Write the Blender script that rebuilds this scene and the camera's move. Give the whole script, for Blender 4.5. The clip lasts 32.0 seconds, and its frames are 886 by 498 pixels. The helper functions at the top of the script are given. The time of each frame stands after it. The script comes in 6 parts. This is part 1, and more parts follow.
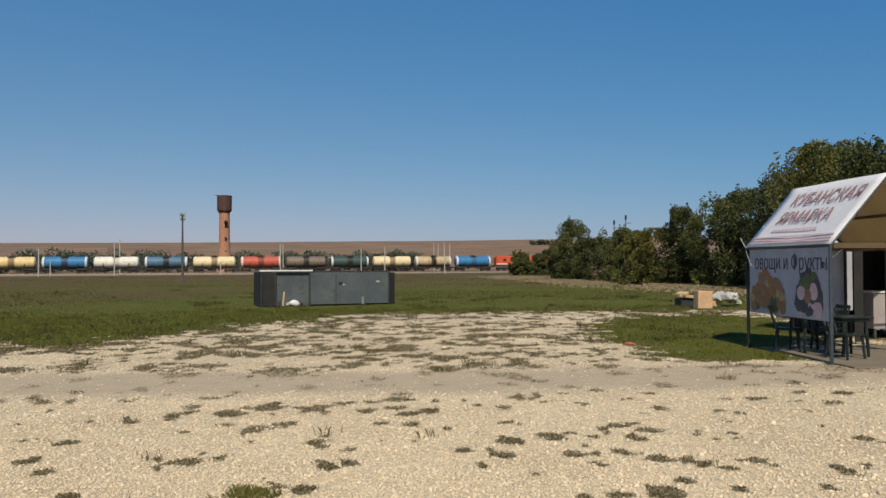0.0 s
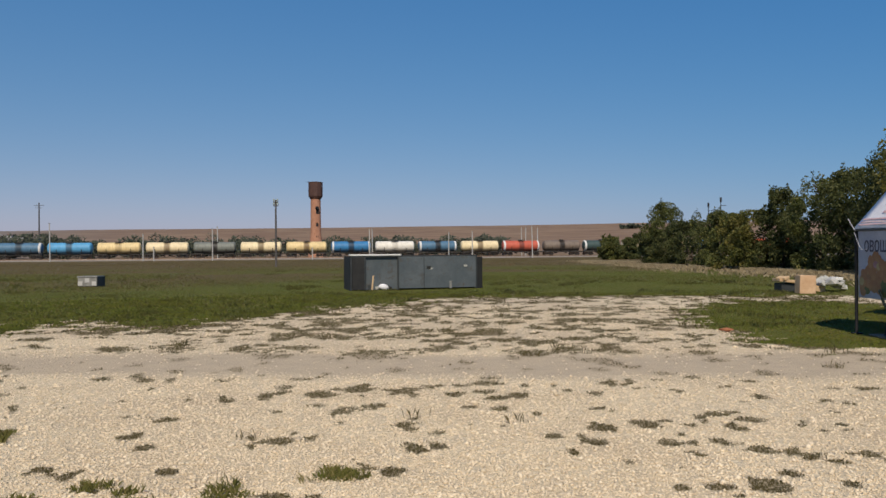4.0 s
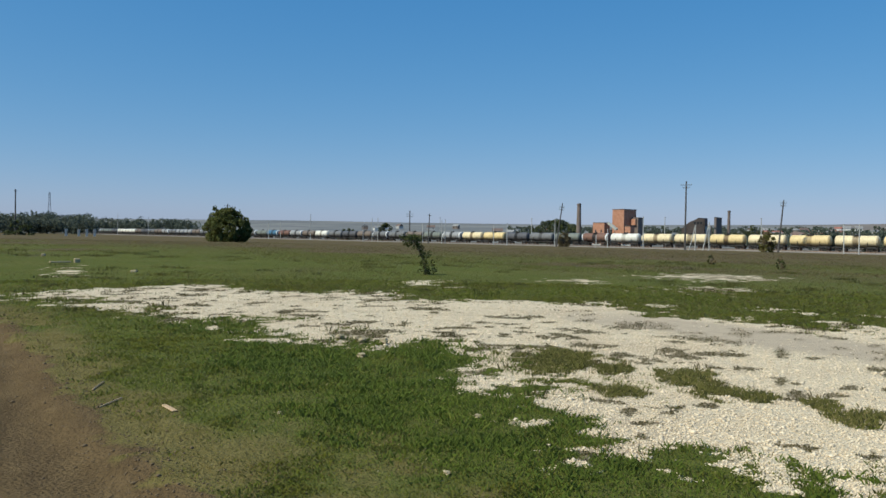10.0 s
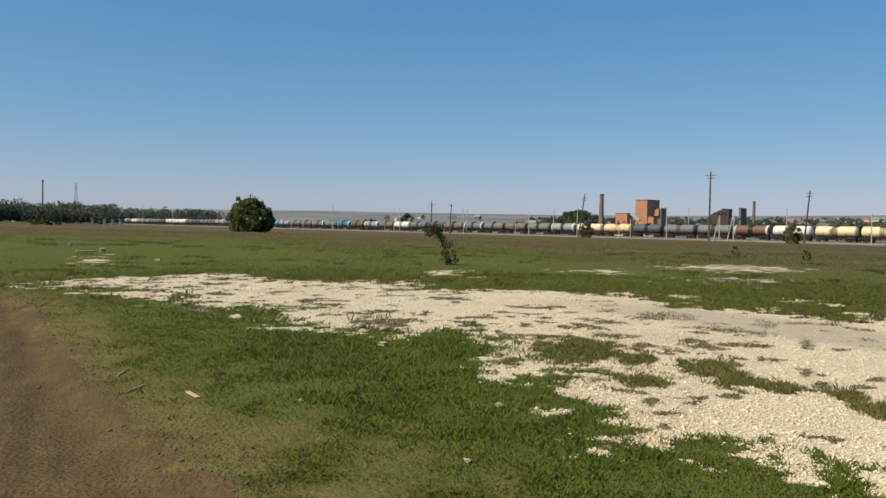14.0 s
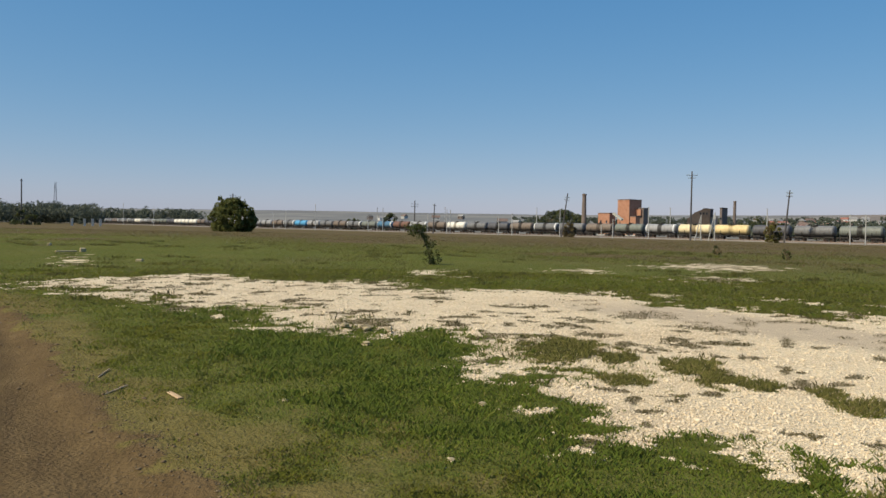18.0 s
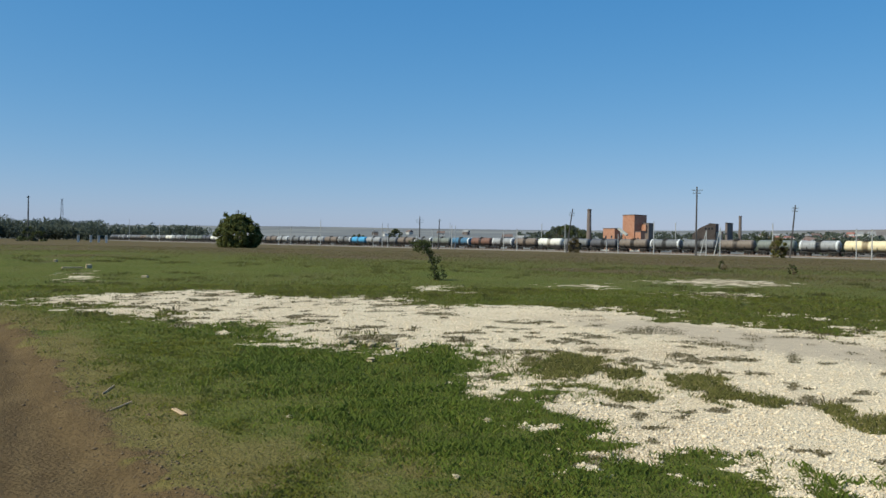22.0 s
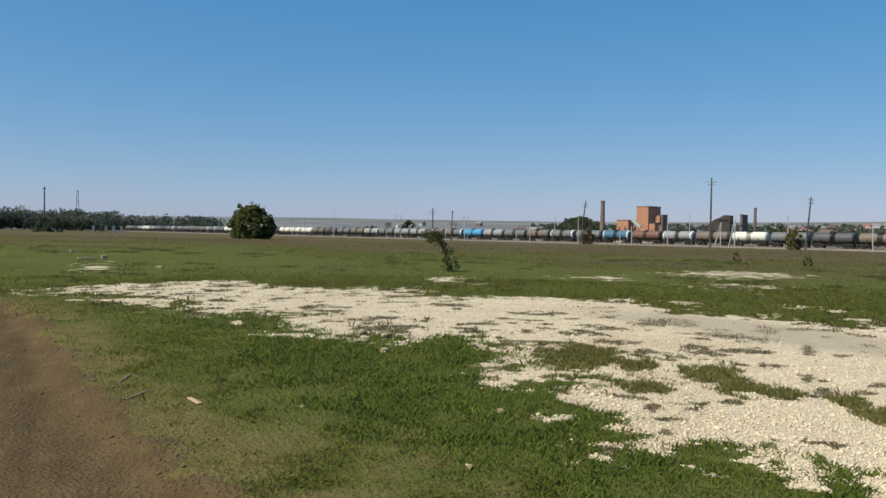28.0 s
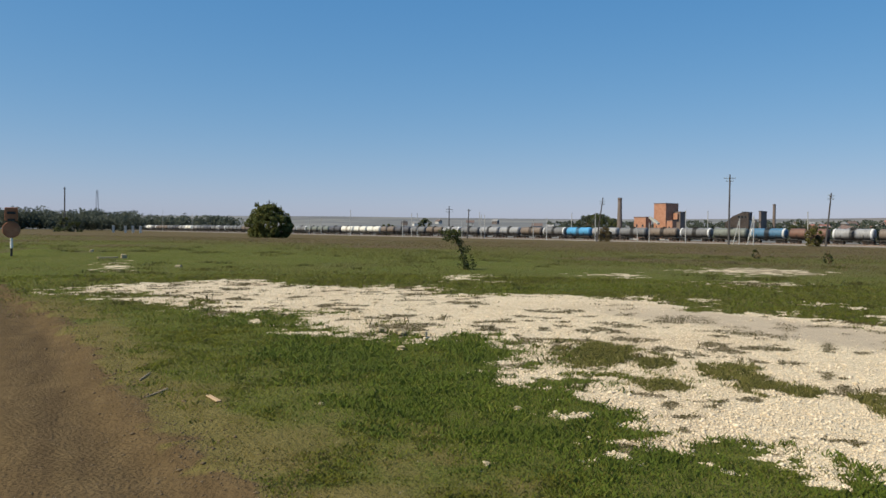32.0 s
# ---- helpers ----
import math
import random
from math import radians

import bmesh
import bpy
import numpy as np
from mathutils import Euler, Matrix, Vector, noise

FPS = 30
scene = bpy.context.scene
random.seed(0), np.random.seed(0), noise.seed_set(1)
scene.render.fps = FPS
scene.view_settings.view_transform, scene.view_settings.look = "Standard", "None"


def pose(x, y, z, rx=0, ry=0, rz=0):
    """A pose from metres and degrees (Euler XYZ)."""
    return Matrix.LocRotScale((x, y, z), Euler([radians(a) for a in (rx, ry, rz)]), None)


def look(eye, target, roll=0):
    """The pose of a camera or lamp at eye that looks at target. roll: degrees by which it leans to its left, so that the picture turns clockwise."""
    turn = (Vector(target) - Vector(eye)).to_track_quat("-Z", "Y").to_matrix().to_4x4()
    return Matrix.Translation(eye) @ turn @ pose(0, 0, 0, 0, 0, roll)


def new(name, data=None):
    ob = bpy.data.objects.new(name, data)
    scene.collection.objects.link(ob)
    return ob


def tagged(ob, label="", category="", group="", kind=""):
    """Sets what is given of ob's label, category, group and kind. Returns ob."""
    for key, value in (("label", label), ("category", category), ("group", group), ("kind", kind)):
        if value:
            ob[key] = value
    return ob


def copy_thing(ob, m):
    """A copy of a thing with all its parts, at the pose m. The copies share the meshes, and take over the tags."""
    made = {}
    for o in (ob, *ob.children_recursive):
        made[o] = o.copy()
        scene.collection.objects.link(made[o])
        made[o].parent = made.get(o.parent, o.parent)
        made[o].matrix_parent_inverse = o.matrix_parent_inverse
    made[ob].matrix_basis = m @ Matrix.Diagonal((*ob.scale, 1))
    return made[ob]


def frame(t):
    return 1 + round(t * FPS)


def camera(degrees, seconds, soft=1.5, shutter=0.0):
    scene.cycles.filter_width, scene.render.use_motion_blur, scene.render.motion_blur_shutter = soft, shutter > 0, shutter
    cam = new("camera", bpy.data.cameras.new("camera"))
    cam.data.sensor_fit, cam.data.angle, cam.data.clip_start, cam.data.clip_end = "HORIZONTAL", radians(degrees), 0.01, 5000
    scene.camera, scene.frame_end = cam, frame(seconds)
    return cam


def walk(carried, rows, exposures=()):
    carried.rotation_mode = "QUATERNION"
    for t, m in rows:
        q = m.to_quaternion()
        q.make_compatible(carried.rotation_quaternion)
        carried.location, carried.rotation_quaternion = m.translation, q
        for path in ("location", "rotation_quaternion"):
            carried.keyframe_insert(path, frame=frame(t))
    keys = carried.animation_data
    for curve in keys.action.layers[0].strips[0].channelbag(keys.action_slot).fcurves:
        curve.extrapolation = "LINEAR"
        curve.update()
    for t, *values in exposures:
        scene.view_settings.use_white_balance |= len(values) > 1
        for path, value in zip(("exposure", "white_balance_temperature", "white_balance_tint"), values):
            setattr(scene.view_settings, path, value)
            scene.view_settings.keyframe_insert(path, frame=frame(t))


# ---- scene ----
cam = camera(58.41, 32.0, soft=1.5)
PATH = [
    (0.0, (0.000, 0.000, 1.714), (-0.000, 19.997, 2.086), -0.23),
    (0.5, (0.008, 0.010, 1.714), (0.468, 20.001, 2.093), -0.07),
    (1.0, (0.014, -0.001, 1.716), (0.748, 19.983, 2.040), -0.16),
    (1.5, (0.015, -0.002, 1.713), (0.933, 19.976, 1.934), -0.25),
    (2.0, (0.004, 0.011, 1.711), (0.822, 19.994, 1.753), -0.30),
    (2.5, (0.006, 0.023, 1.707), (0.258, 20.021, 1.639), -0.44),
    (4.5, (-0.034, 0.145, 1.689), (-3.405, 19.859, 1.681), -0.19),
    (5.0, (-0.059, 0.147, 1.694), (-4.894, 19.553, 1.574), 0.00),
    (5.5, (-0.082, 0.126, 1.696), (-6.847, 18.947, 1.592), 0.15),
    (6.0, (-0.105, 0.078, 1.695), (-9.462, 17.753, 1.529), 0.42),
    (6.5, (-0.145, 0.068, 1.701), (-11.661, 16.419, 1.549), 0.63),
    (7.0, (-0.158, 0.052, 1.701), (-13.399, 15.040, 1.577), 0.62),
    (7.5, (-0.148, -0.026, 1.716), (-14.606, 13.792, 1.576), 0.79),
    (8.0, (-0.164, -0.040, 1.707), (-15.816, 12.411, 1.742), 1.13),
    (8.5, (-0.180, -0.057, 1.711), (-16.879, 10.948, 1.740), 1.19),
    (9.0, (-0.195, -0.053, 1.700), (-17.444, 10.069, 1.608), 1.06),
    (9.5, (-0.195, -0.068, 1.693), (-17.909, 9.214, 1.450), 0.94),
    (10.0, (-0.201, -0.082, 1.690), (-18.287, 8.451, 1.387), 0.97),
    (10.5, (-0.224, -0.082, 1.685), (-18.530, 7.967, 1.397), 1.34),
    (11.0, (-0.221, -0.077, 1.680), (-18.617, 7.766, 1.376), 1.54),
    (11.5, (-0.227, -0.073, 1.673), (-18.540, 7.952, 1.207), 1.63),
    (12.0, (-0.230, -0.073, 1.670), (-18.526, 7.987, 1.128), 1.55),
    (12.5, (-0.240, -0.063, 1.665), (-18.498, 8.079, 1.075), 1.59),
    (13.0, (-0.229, -0.074, 1.669), (-18.534, 7.970, 1.194), 1.71),
    (13.5, (-0.214, -0.081, 1.673), (-18.529, 7.938, 1.154), 1.51),
    (14.0, (-0.214, -0.071, 1.670), (-18.520, 7.966, 1.118), 1.07),
    (14.5, (-0.219, -0.072, 1.669), (-18.486, 8.052, 1.093), 0.88),
    (16.5, (-0.210, -0.074, 1.675), (-18.393, 8.241, 1.168), 1.04),
    (17.0, (-0.215, -0.073, 1.669), (-18.353, 8.338, 1.181), 1.16),
    (17.5, (-0.206, -0.076, 1.669), (-18.352, 8.320, 1.165), 1.15),
    (18.0, (-0.210, -0.075, 1.669), (-18.342, 8.347, 1.116), 1.04),
    (18.5, (-0.209, -0.070, 1.671), (-18.333, 8.363, 1.026), 0.98),
    (19.0, (-0.208, -0.074, 1.668), (-18.335, 8.356, 1.084), 1.17),
    (19.5, (-0.217, -0.076, 1.672), (-18.374, 8.294, 1.153), 1.10),
    (20.0, (-0.220, -0.069, 1.667), (-18.408, 8.235, 1.218), 0.83),
    (20.5, (-0.207, -0.068, 1.672), (-18.422, 8.185, 1.366), 0.69),
    (21.0, (-0.208, -0.066, 1.670), (-18.382, 8.276, 1.297), 0.58),
    (21.5, (-0.215, -0.071, 1.676), (-18.389, 8.274, 1.402), 0.72),
    (22.0, (-0.210, -0.070, 1.669), (-18.404, 8.234, 1.509), 0.92),
    (22.5, (-0.198, -0.082, 1.672), (-18.416, 8.169, 1.589), 0.97),
    (23.0, (-0.196, -0.087, 1.669), (-18.448, 8.091, 1.582), 0.84),
    (23.5, (-0.204, -0.081, 1.667), (-18.541, 7.903, 1.630), 0.87),
    (24.0, (-0.191, -0.079, 1.669), (-18.533, 7.894, 1.555), 0.87),
    (24.5, (-0.194, -0.080, 1.661), (-18.532, 7.902, 1.529), 0.82),
    (25.0, (-0.204, -0.071, 1.664), (-18.527, 7.941, 1.374), 0.80),
    (25.5, (-0.198, -0.074, 1.664), (-18.495, 7.998, 1.357), 0.83),
    (27.5, (-0.208, -0.069, 1.659), (-18.514, 7.980, 1.288), 0.80),
    (28.0, (-0.201, -0.079, 1.663), (-18.523, 7.930, 1.282), 1.02),
    (28.5, (-0.195, -0.074, 1.662), (-18.545, 7.869, 1.260), 1.03),
    (29.0, (-0.202, -0.078, 1.660), (-18.555, 7.864, 1.346), 1.05),
    (29.5, (-0.194, -0.081, 1.661), (-18.533, 7.893, 1.315), 1.06),
    (30.0, (-0.205, -0.075, 1.656), (-18.551, 7.879, 1.251), 1.14),
    (30.5, (-0.201, -0.081, 1.659), (-18.585, 7.784, 1.265), 1.05),
    (31.0, (-0.190, -0.082, 1.662), (-18.585, 7.756, 1.233), 0.97),
    (31.5, (-0.198, -0.077, 1.656), (-18.624, 7.687, 1.206), 0.98),
    (32.0, (-0.188, -0.084, 1.663), (-18.672, 7.541, 1.226), 0.75),
]
walk(cam, [(t, look(eye, target, roll)) for t, eye, target, roll in PATH],
     exposures=[(0.0, -0.06, 6700, 12), (2.5, -0.08, 6600, 14), (5.0, -0.2, 6450, 17), (5.7, -0.28, 6550, 16), (6.3, -0.18, 6500, 15), (7.5, -0.08, 6150, 10), (8.2, -0.02, 6150, 9.5), (9.0, 0.08, 6400, 11), (10.0, 0.14, 5880, 4),
                (11.0, 0.18, 5930, 6), (12.0, 0.24, 6630, 8), (13.0, 0.24, 6630, 7.5), (17.0, 0.24, 6900, 10), (19.0, 0.24, 6700, 10), (20.2, 0.24, 6800, 11), (20.9, 0.24, 5970, 4), (22.2, 0.24, 5980, 4), (23.0, 0.24, 6350, 6), (24.0, 0.24, 6370, 7.5), (28.0, 0.24, 6270, 7), (30.4, 0.24, 6200, 6), (31.5, 0.24, 6450, 9.5), (32.0, 0.24, 6500, 10)])

# ---------------------------------------------------------------- light
SUN_EL, SUN_AZ = 46.0, 184.0      # azimuth counted to the left from +y
sun_way = Vector((-math.sin(radians(SUN_AZ)) * math.cos(radians(SUN_EL)), math.cos(radians(SUN_AZ)) * math.cos(radians(SUN_EL)), math.sin(radians(SUN_EL))))
world = bpy.data.worlds.new("world")
scene.world = world
world.use_nodes = True
wn = world.node_tree
wn.nodes.clear()
sky = wn.nodes.new("ShaderNodeTexSky")
sky.sky_type, sky.sun_disc = "NISHITA", False
sky.sun_elevation, sky.sun_rotation = radians(SUN_EL), radians(-SUN_AZ)
sky.altitude, sky.air_density, sky.dust_density, sky.ozone_density = 100, 0.85, 0.5, 1.4
wbg = wn.nodes.new("ShaderNodeBackground")
wbg.inputs["Strength"].default_value = 0.10
wout = wn.nodes.new("ShaderNodeOutputWorld")
# clear autumn air: each channel of the sky gets its own contrast
split, merge = wn.nodes.new("ShaderNodeSeparateColor"), wn.nodes.new("ShaderNodeCombineColor")
wn.links.new(sky.outputs[0], split.inputs[0])
# and pales towards the sun's side of the horizon
heading = wn.nodes.new("ShaderNodeSeparateXYZ")
wn.links.new(wn.nodes.new("ShaderNodeTexCoord").outputs["Generated"], heading.inputs[0])
for k, (gain, power, level, base, drift) in enumerate(((0.0600, 1.17, 11.9, 0.82, -0.31), (0.0741, 0.64, 5.96, 1.04, -0.10), (0.0881, 0.38, 6.25, 1.06, 0.0))):
    chain = split.outputs[k]
    for op, v in (("MULTIPLY", gain), ("POWER", power), ("MULTIPLY", level)):
        m = wn.nodes.new("ShaderNodeMath")
        m.operation = op
        m.inputs[1].default_value = v
        wn.links.new(chain, m.inputs[0])
        chain = m.outputs[0]
    pale = wn.nodes.new("ShaderNodeMath")
    pale.operation = "MULTIPLY_ADD"
    wn.links.new(heading.outputs[0], pale.inputs[0])
    pale.inputs[1].default_value, pale.inputs[2].default_value = drift, base
    m = wn.nodes.new("ShaderNodeMath")
    m.operation = "MULTIPLY"
    wn.links.new(chain, m.inputs[0])
    wn.links.new(pale.outputs[0], m.inputs[1])
    wn.links.new(m.outputs[0], merge.inputs[k])
wn.links.new(merge.outputs[0], wbg.inputs[0])
wn.links.new(wbg.outputs[0], wout.inputs[0])
sun = new("sun", bpy.data.lights.new("sun", "SUN"))
sun.data.energy, sun.data.angle, sun.data.color = 4.0, radians(0.53), (1.0, 0.92, 0.735)
sun.matrix_world = look(sun_way * 60, (0, 0, 0))
scene.view_settings.exposure = 0.0


# ---------------------------------------------------------------- materials
class Nodes:
    """A short way to write node trees."""

    def __init__(self, name):
        self.mat = bpy.data.materials.new(name)
        self.mat.use_nodes = True
        self.t = self.mat.node_tree
        self.bsdf = self.t.nodes["Principled BSDF"]

    def node(self, kind, **inputs):
        n = self.t.nodes.new(kind)
        for k, v in inputs.items():
            self.put(n.inputs[k.replace("_", " ")], v)
        return n

    def put(self, socket, v):
        if isinstance(v, bpy.types.NodeSocket):
            self.t.links.new(v, socket)
        elif isinstance(v, (tuple, list)) and len(v) == 3 and socket.type == "RGBA":
            socket.default_value = (*v, 1)
        else:
            socket.default_value = v

    def noise(self, scale, detail=4.0, rough=0.6, vec=None, stretch=None):
        n = self.node("ShaderNodeTexNoise", Scale=scale, Detail=detail, Roughness=rough)
        if vec is None:
            vec = self.coords(stretch)
        self.t.links.new(vec, n.inputs["Vector"])
        return n.outputs["Fac"]

    def coords(self, stretch=None, kind="Object"):
        c = self.t.nodes.new("ShaderNodeTexCoord").outputs[kind]
        if stretch:
            m = self.node("ShaderNodeMapping", Vector=c, Scale=stretch)
            c = m.outputs[0]
        return c

    def ramp(self, fac, lo, hi, a=0.0, b=1.0):
        n = self.node("ShaderNodeMapRange", Value=fac)
        n.inputs["From Min"].default_value, n.inputs["From Max"].default_value = lo, hi
        n.inputs["To Min"].default_value, n.inputs["To Max"].default_value = a, b
        return n.outputs[0]

    def mix(self, fac, a, b, mode="MIX"):
        n = self.t.nodes.new("ShaderNodeMix")
        n.data_type, n.blend_type = "RGBA", mode
        self.put(n.inputs[0], fac)
        self.put(n.inputs[6], a)
        self.put(n.inputs[7], b)
        return n.outputs[2]

    def math(self, op, a, b=0.0):
        n = self.t.nodes.new("ShaderNodeMath")
        n.operation = op
        n.use_clamp = op != "SUBTRACT"
        self.put(n.inputs[0], a)
        self.put(n.inputs[1], b)
        return n.outputs[0]

    def attr(self, name):
        n = self.t.nodes.new("ShaderNodeAttribute")
        n.attribute_name = name
        return n.outputs["Fac"]

    def random(self):
        return self.t.nodes.new("ShaderNodeObjectInfo").outputs["Random"]

    def island(self):
        return self.t.nodes.new("ShaderNodeNewGeometry").outputs["Random Per Island"]

    def bump(self, height, strength=0.4, dist=0.02):
        n = self.node("ShaderNodeBump", Strength=strength, Distance=dist, Height=height)
        self.t.links.new(n.outputs[0], self.bsdf.inputs["Normal"])

    def done(self, color, rough=0.8, metal=0.0, spec=0.3):
        self.put(self.bsdf.inputs["Base Color"], color)
        self.put(self.bsdf.inputs["Roughness"], rough)
        self.bsdf.inputs["Metallic"].default_value = metal
        self.bsdf.inputs["Specular IOR Level"].default_value = spec
        return self.mat


def surface(name, a, b, scale=6.0, rough=0.8, metal=0.0, bump=0.2, stretch=None, spots=None, spec=0.3):
    """Two tones over coarse and fine noise, with dark or pale spots if given."""
    n = Nodes(name)
    c = n.mix(n.ramp(n.noise(scale, 5, stretch=stretch), 0.35, 0.65), a, b)
    fine = n.noise(scale * 9, 3)
    c = n.mix(n.ramp(fine, 0.3, 0.7, 0.0, 0.25), c, tuple(0.6 * x for x in a))
    if spots:
        c = n.mix(n.ramp(n.noise(scale * 2.3, 6, 0.7), 0.56, 0.66), c, spots)
    c = n.mix(n.ramp(n.random(), 0, 1, 0.0, 0.12), c, (0.1, 0.1, 0.09))
    if bump:
        n.bump(fine, bump, 0.01)
    return n.done(c, n.ramp(fine, 0.3, 0.7, max(rough - 0.1, 0.05), min(rough + 0.1, 1)), metal, spec)


def tank_paint(name, a, dirt, amount):
    """Wagon paint with streaks of spilt oil under the hatch, darker towards the belly."""
    n = Nodes(name)
    c = n.mix(n.ramp(n.noise(0.9, 5), 0.35, 0.7), a, tuple(0.78 * v for v in a))
    streak = n.noise(2.2, 5, 0.65, stretch=(2.2, 0.5, 0.35))
    c = n.mix(n.ramp(streak, 0.5, 0.72, 0.0, amount), c, dirt)
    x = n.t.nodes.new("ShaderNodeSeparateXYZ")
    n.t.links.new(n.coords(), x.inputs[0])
    mid = n.math("ABSOLUTE", x.outputs[0])
    wob = n.noise(1.1, 4, stretch=(1, 1, 0.4), vec=None)
    spill = n.math("MULTIPLY", n.ramp(mid, 0.55, 0.95, 1.0, 0.0), n.ramp(n.random(), 0.1, 0.4, 0.4, 1.0))
    spill = n.math("MULTIPLY", spill, n.ramp(wob, 0.3, 0.5, 0.35, 1.0))
    c = n.mix(n.math("MULTIPLY", spill, min(1.0, amount + 0.45)), c, tuple(0.45 * v for v in dirt))
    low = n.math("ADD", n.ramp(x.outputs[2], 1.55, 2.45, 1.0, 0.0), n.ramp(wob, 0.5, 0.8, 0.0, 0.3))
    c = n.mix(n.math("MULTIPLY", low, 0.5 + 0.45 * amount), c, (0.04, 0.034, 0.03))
    return n.done(c, 0.55, 0.0, 0.35)


def leaf_paint(name, a, b, c3, upright=0.0, patchy=None):
    """Leaves in two tones and a few dry ones; upright: how far the shading follows the turf as a whole; patchy: a third tone in drifts."""
    n = Nodes(name)
    r = n.island()
    c = n.mix(n.ramp(r, 0.2, 0.8), a, b)
    c = n.mix(n.ramp(r, 0.86, 0.96), c, c3)
    c = n.mix(n.ramp(n.noise(0.7, 3), 0.4, 0.65, 0.0, 0.5), c, tuple(0.7 * v for v in a))
    if patchy:
        drift = n.math("ADD", n.math("MULTIPLY", n.noise(0.35, 4), 0.6), n.math("MULTIPLY", n.noise(1.7, 4), 0.4))
        c = n.mix(n.ramp(drift, 0.44, 0.58, 0.0, 0.8), c, patchy)
    c = n.mix(n.ramp(n.random(), 0, 1, 0.0, 0.35), c, tuple(0.75 * v for v in b))
    m = n.done(c, 0.6, 0.0, 0.2)
    if upright:
        geo = n.t.nodes.new("ShaderNodeNewGeometry")
        up = n.node("ShaderNodeMix")
        up.data_type = "VECTOR"
        up.inputs[0].default_value = upright
        n.t.links.new(geo.outputs["Normal"], up.inputs[4])
        up.inputs[5].default_value = (0, 0, 1)
        n.t.links.new(up.outputs[1], n.bsdf.inputs["Normal"])
    tr = n.node("ShaderNodeBsdfTranslucent", Color=c)
    ms = n.node("ShaderNodeMixShader")
    ms.inputs[0].default_value = 0.3
    n.t.links.new(n.bsdf.outputs[0], ms.inputs[1])
    n.t.links.new(tr.outputs[0], ms.inputs[2])
    n.t.links.new(ms.outputs[0], n.t.nodes["Material Output"].inputs["Surface"])
    return m


def ground_paint():
    n = Nodes("ground")
    pos = n.coords()
    vor = n.node("ShaderNodeTexVoronoi", Scale=22.0, Vector=pos)
    fine = n.noise(40, 4, vec=pos)
    mid = n.noise(3.0, 6, 0.65, vec=pos)
    big = n.noise(0.25, 4, vec=pos)
    # crushed limestone
    lime = n.mix(n.ramp(fine, 0.3, 0.7), (0.71, 0.565, 0.37), (0.86, 0.715, 0.49))
    cell = n.node("ShaderNodeSeparateColor", Color=vor.outputs["Color"])
    lime = n.mix(n.ramp(cell.outputs[0], 0.0, 1.0, 0.0, 0.5), lime, (0.42, 0.34, 0.24))
    lime = n.mix(n.ramp(mid, 0.5, 0.75, 0, 0.35), lime, (0.44, 0.36, 0.26))
    lime = n.mix(n.ramp(n.noise(0.42, 6, 0.7, vec=pos), 0.46, 0.68, 0, 0.6), lime, (0.46, 0.335, 0.21))
    # rolled track over the lot
    band = n.mix(n.ramp(fine, 0.3, 0.7), (0.49, 0.385, 0.26), (0.58, 0.465, 0.325))
    band = n.mix(n.ramp(mid, 0.45, 0.7, 0, 0.5), band, (0.40, 0.32, 0.235))
    c = n.mix(n.attr("band"), lime, band)
    # turf soil between the blades
    turf = n.mix(n.ramp(mid, 0.35, 0.65), (0.088, 0.106, 0.020), (0.125, 0.132, 0.030))
    turf = n.mix(n.ramp(big, 0.45, 0.6, 0, 0.4), turf, (0.15, 0.138, 0.040))
    turf = n.mix(n.ramp(fine, 0.55, 0.75, 0, 0.5), turf, (0.14, 0.11, 0.06))
    # dry brownish weeds farther out
    dry = n.mix(n.ramp(n.noise(0.06, 5, vec=pos), 0.4, 0.62), (0.122, 0.090, 0.042), (0.132, 0.088, 0.052))
    dry = n.mix(n.ramp(mid, 0.4, 0.7, 0, 0.5), dry, (0.098, 0.105, 0.030))
    turf = n.mix(n.attr("dry"), turf, dry)
    weeds = n.mix(n.ramp(mid, 0.35, 0.65), (0.090, 0.072, 0.030), (0.130, 0.102, 0.046))
    c = n.mix(n.math("MULTIPLY", n.attr("weed"), n.ramp(fine, 0.35, 0.65, 0.3, 1.0)), c, weeds)
    ragged = n.ramp(n.noise(9.0, 4, 0.65, vec=pos), 0.3, 0.7, -0.42, 0.42)
    edge = n.math("ADD", n.math("ADD", n.attr("grass"), n.ramp(fine, 0.3, 0.7, -0.2, 0.2)), ragged)
    c = n.mix(n.ramp(edge, 0.42, 0.58), c, turf)
    worn_turf = n.mix(n.ramp(mid, 0.35, 0.65), (0.150, 0.118, 0.036), (0.215, 0.168, 0.060))
    c = n.mix(n.math("MULTIPLY", n.attr("bare"), n.ramp(fine, 0.35, 0.6, 0.45, 1.0)), c, worn_turf)
    # bare trodden earth
    earth = n.mix(n.ramp(mid, 0.35, 0.65), (0.122, 0.080, 0.036), (0.162, 0.108, 0.050))
    earth = n.mix(n.ramp(n.noise(1.6, 5, stretch=(0.3, 2.5, 1)), 0.42, 0.62, 0, 0.55), earth, (0.090, 0.058, 0.028))
    worn = n.math("ADD", n.attr("dirt"), n.ramp(mid, 0.3, 0.7, -0.25, 0.25))
    c = n.mix(n.ramp(worn, 0.35, 0.65), c, earth)
    # ploughed slopes in the distance; the valley's pale grey is haze put into the colour
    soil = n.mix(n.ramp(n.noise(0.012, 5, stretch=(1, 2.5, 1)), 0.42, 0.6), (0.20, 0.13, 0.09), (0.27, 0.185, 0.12))
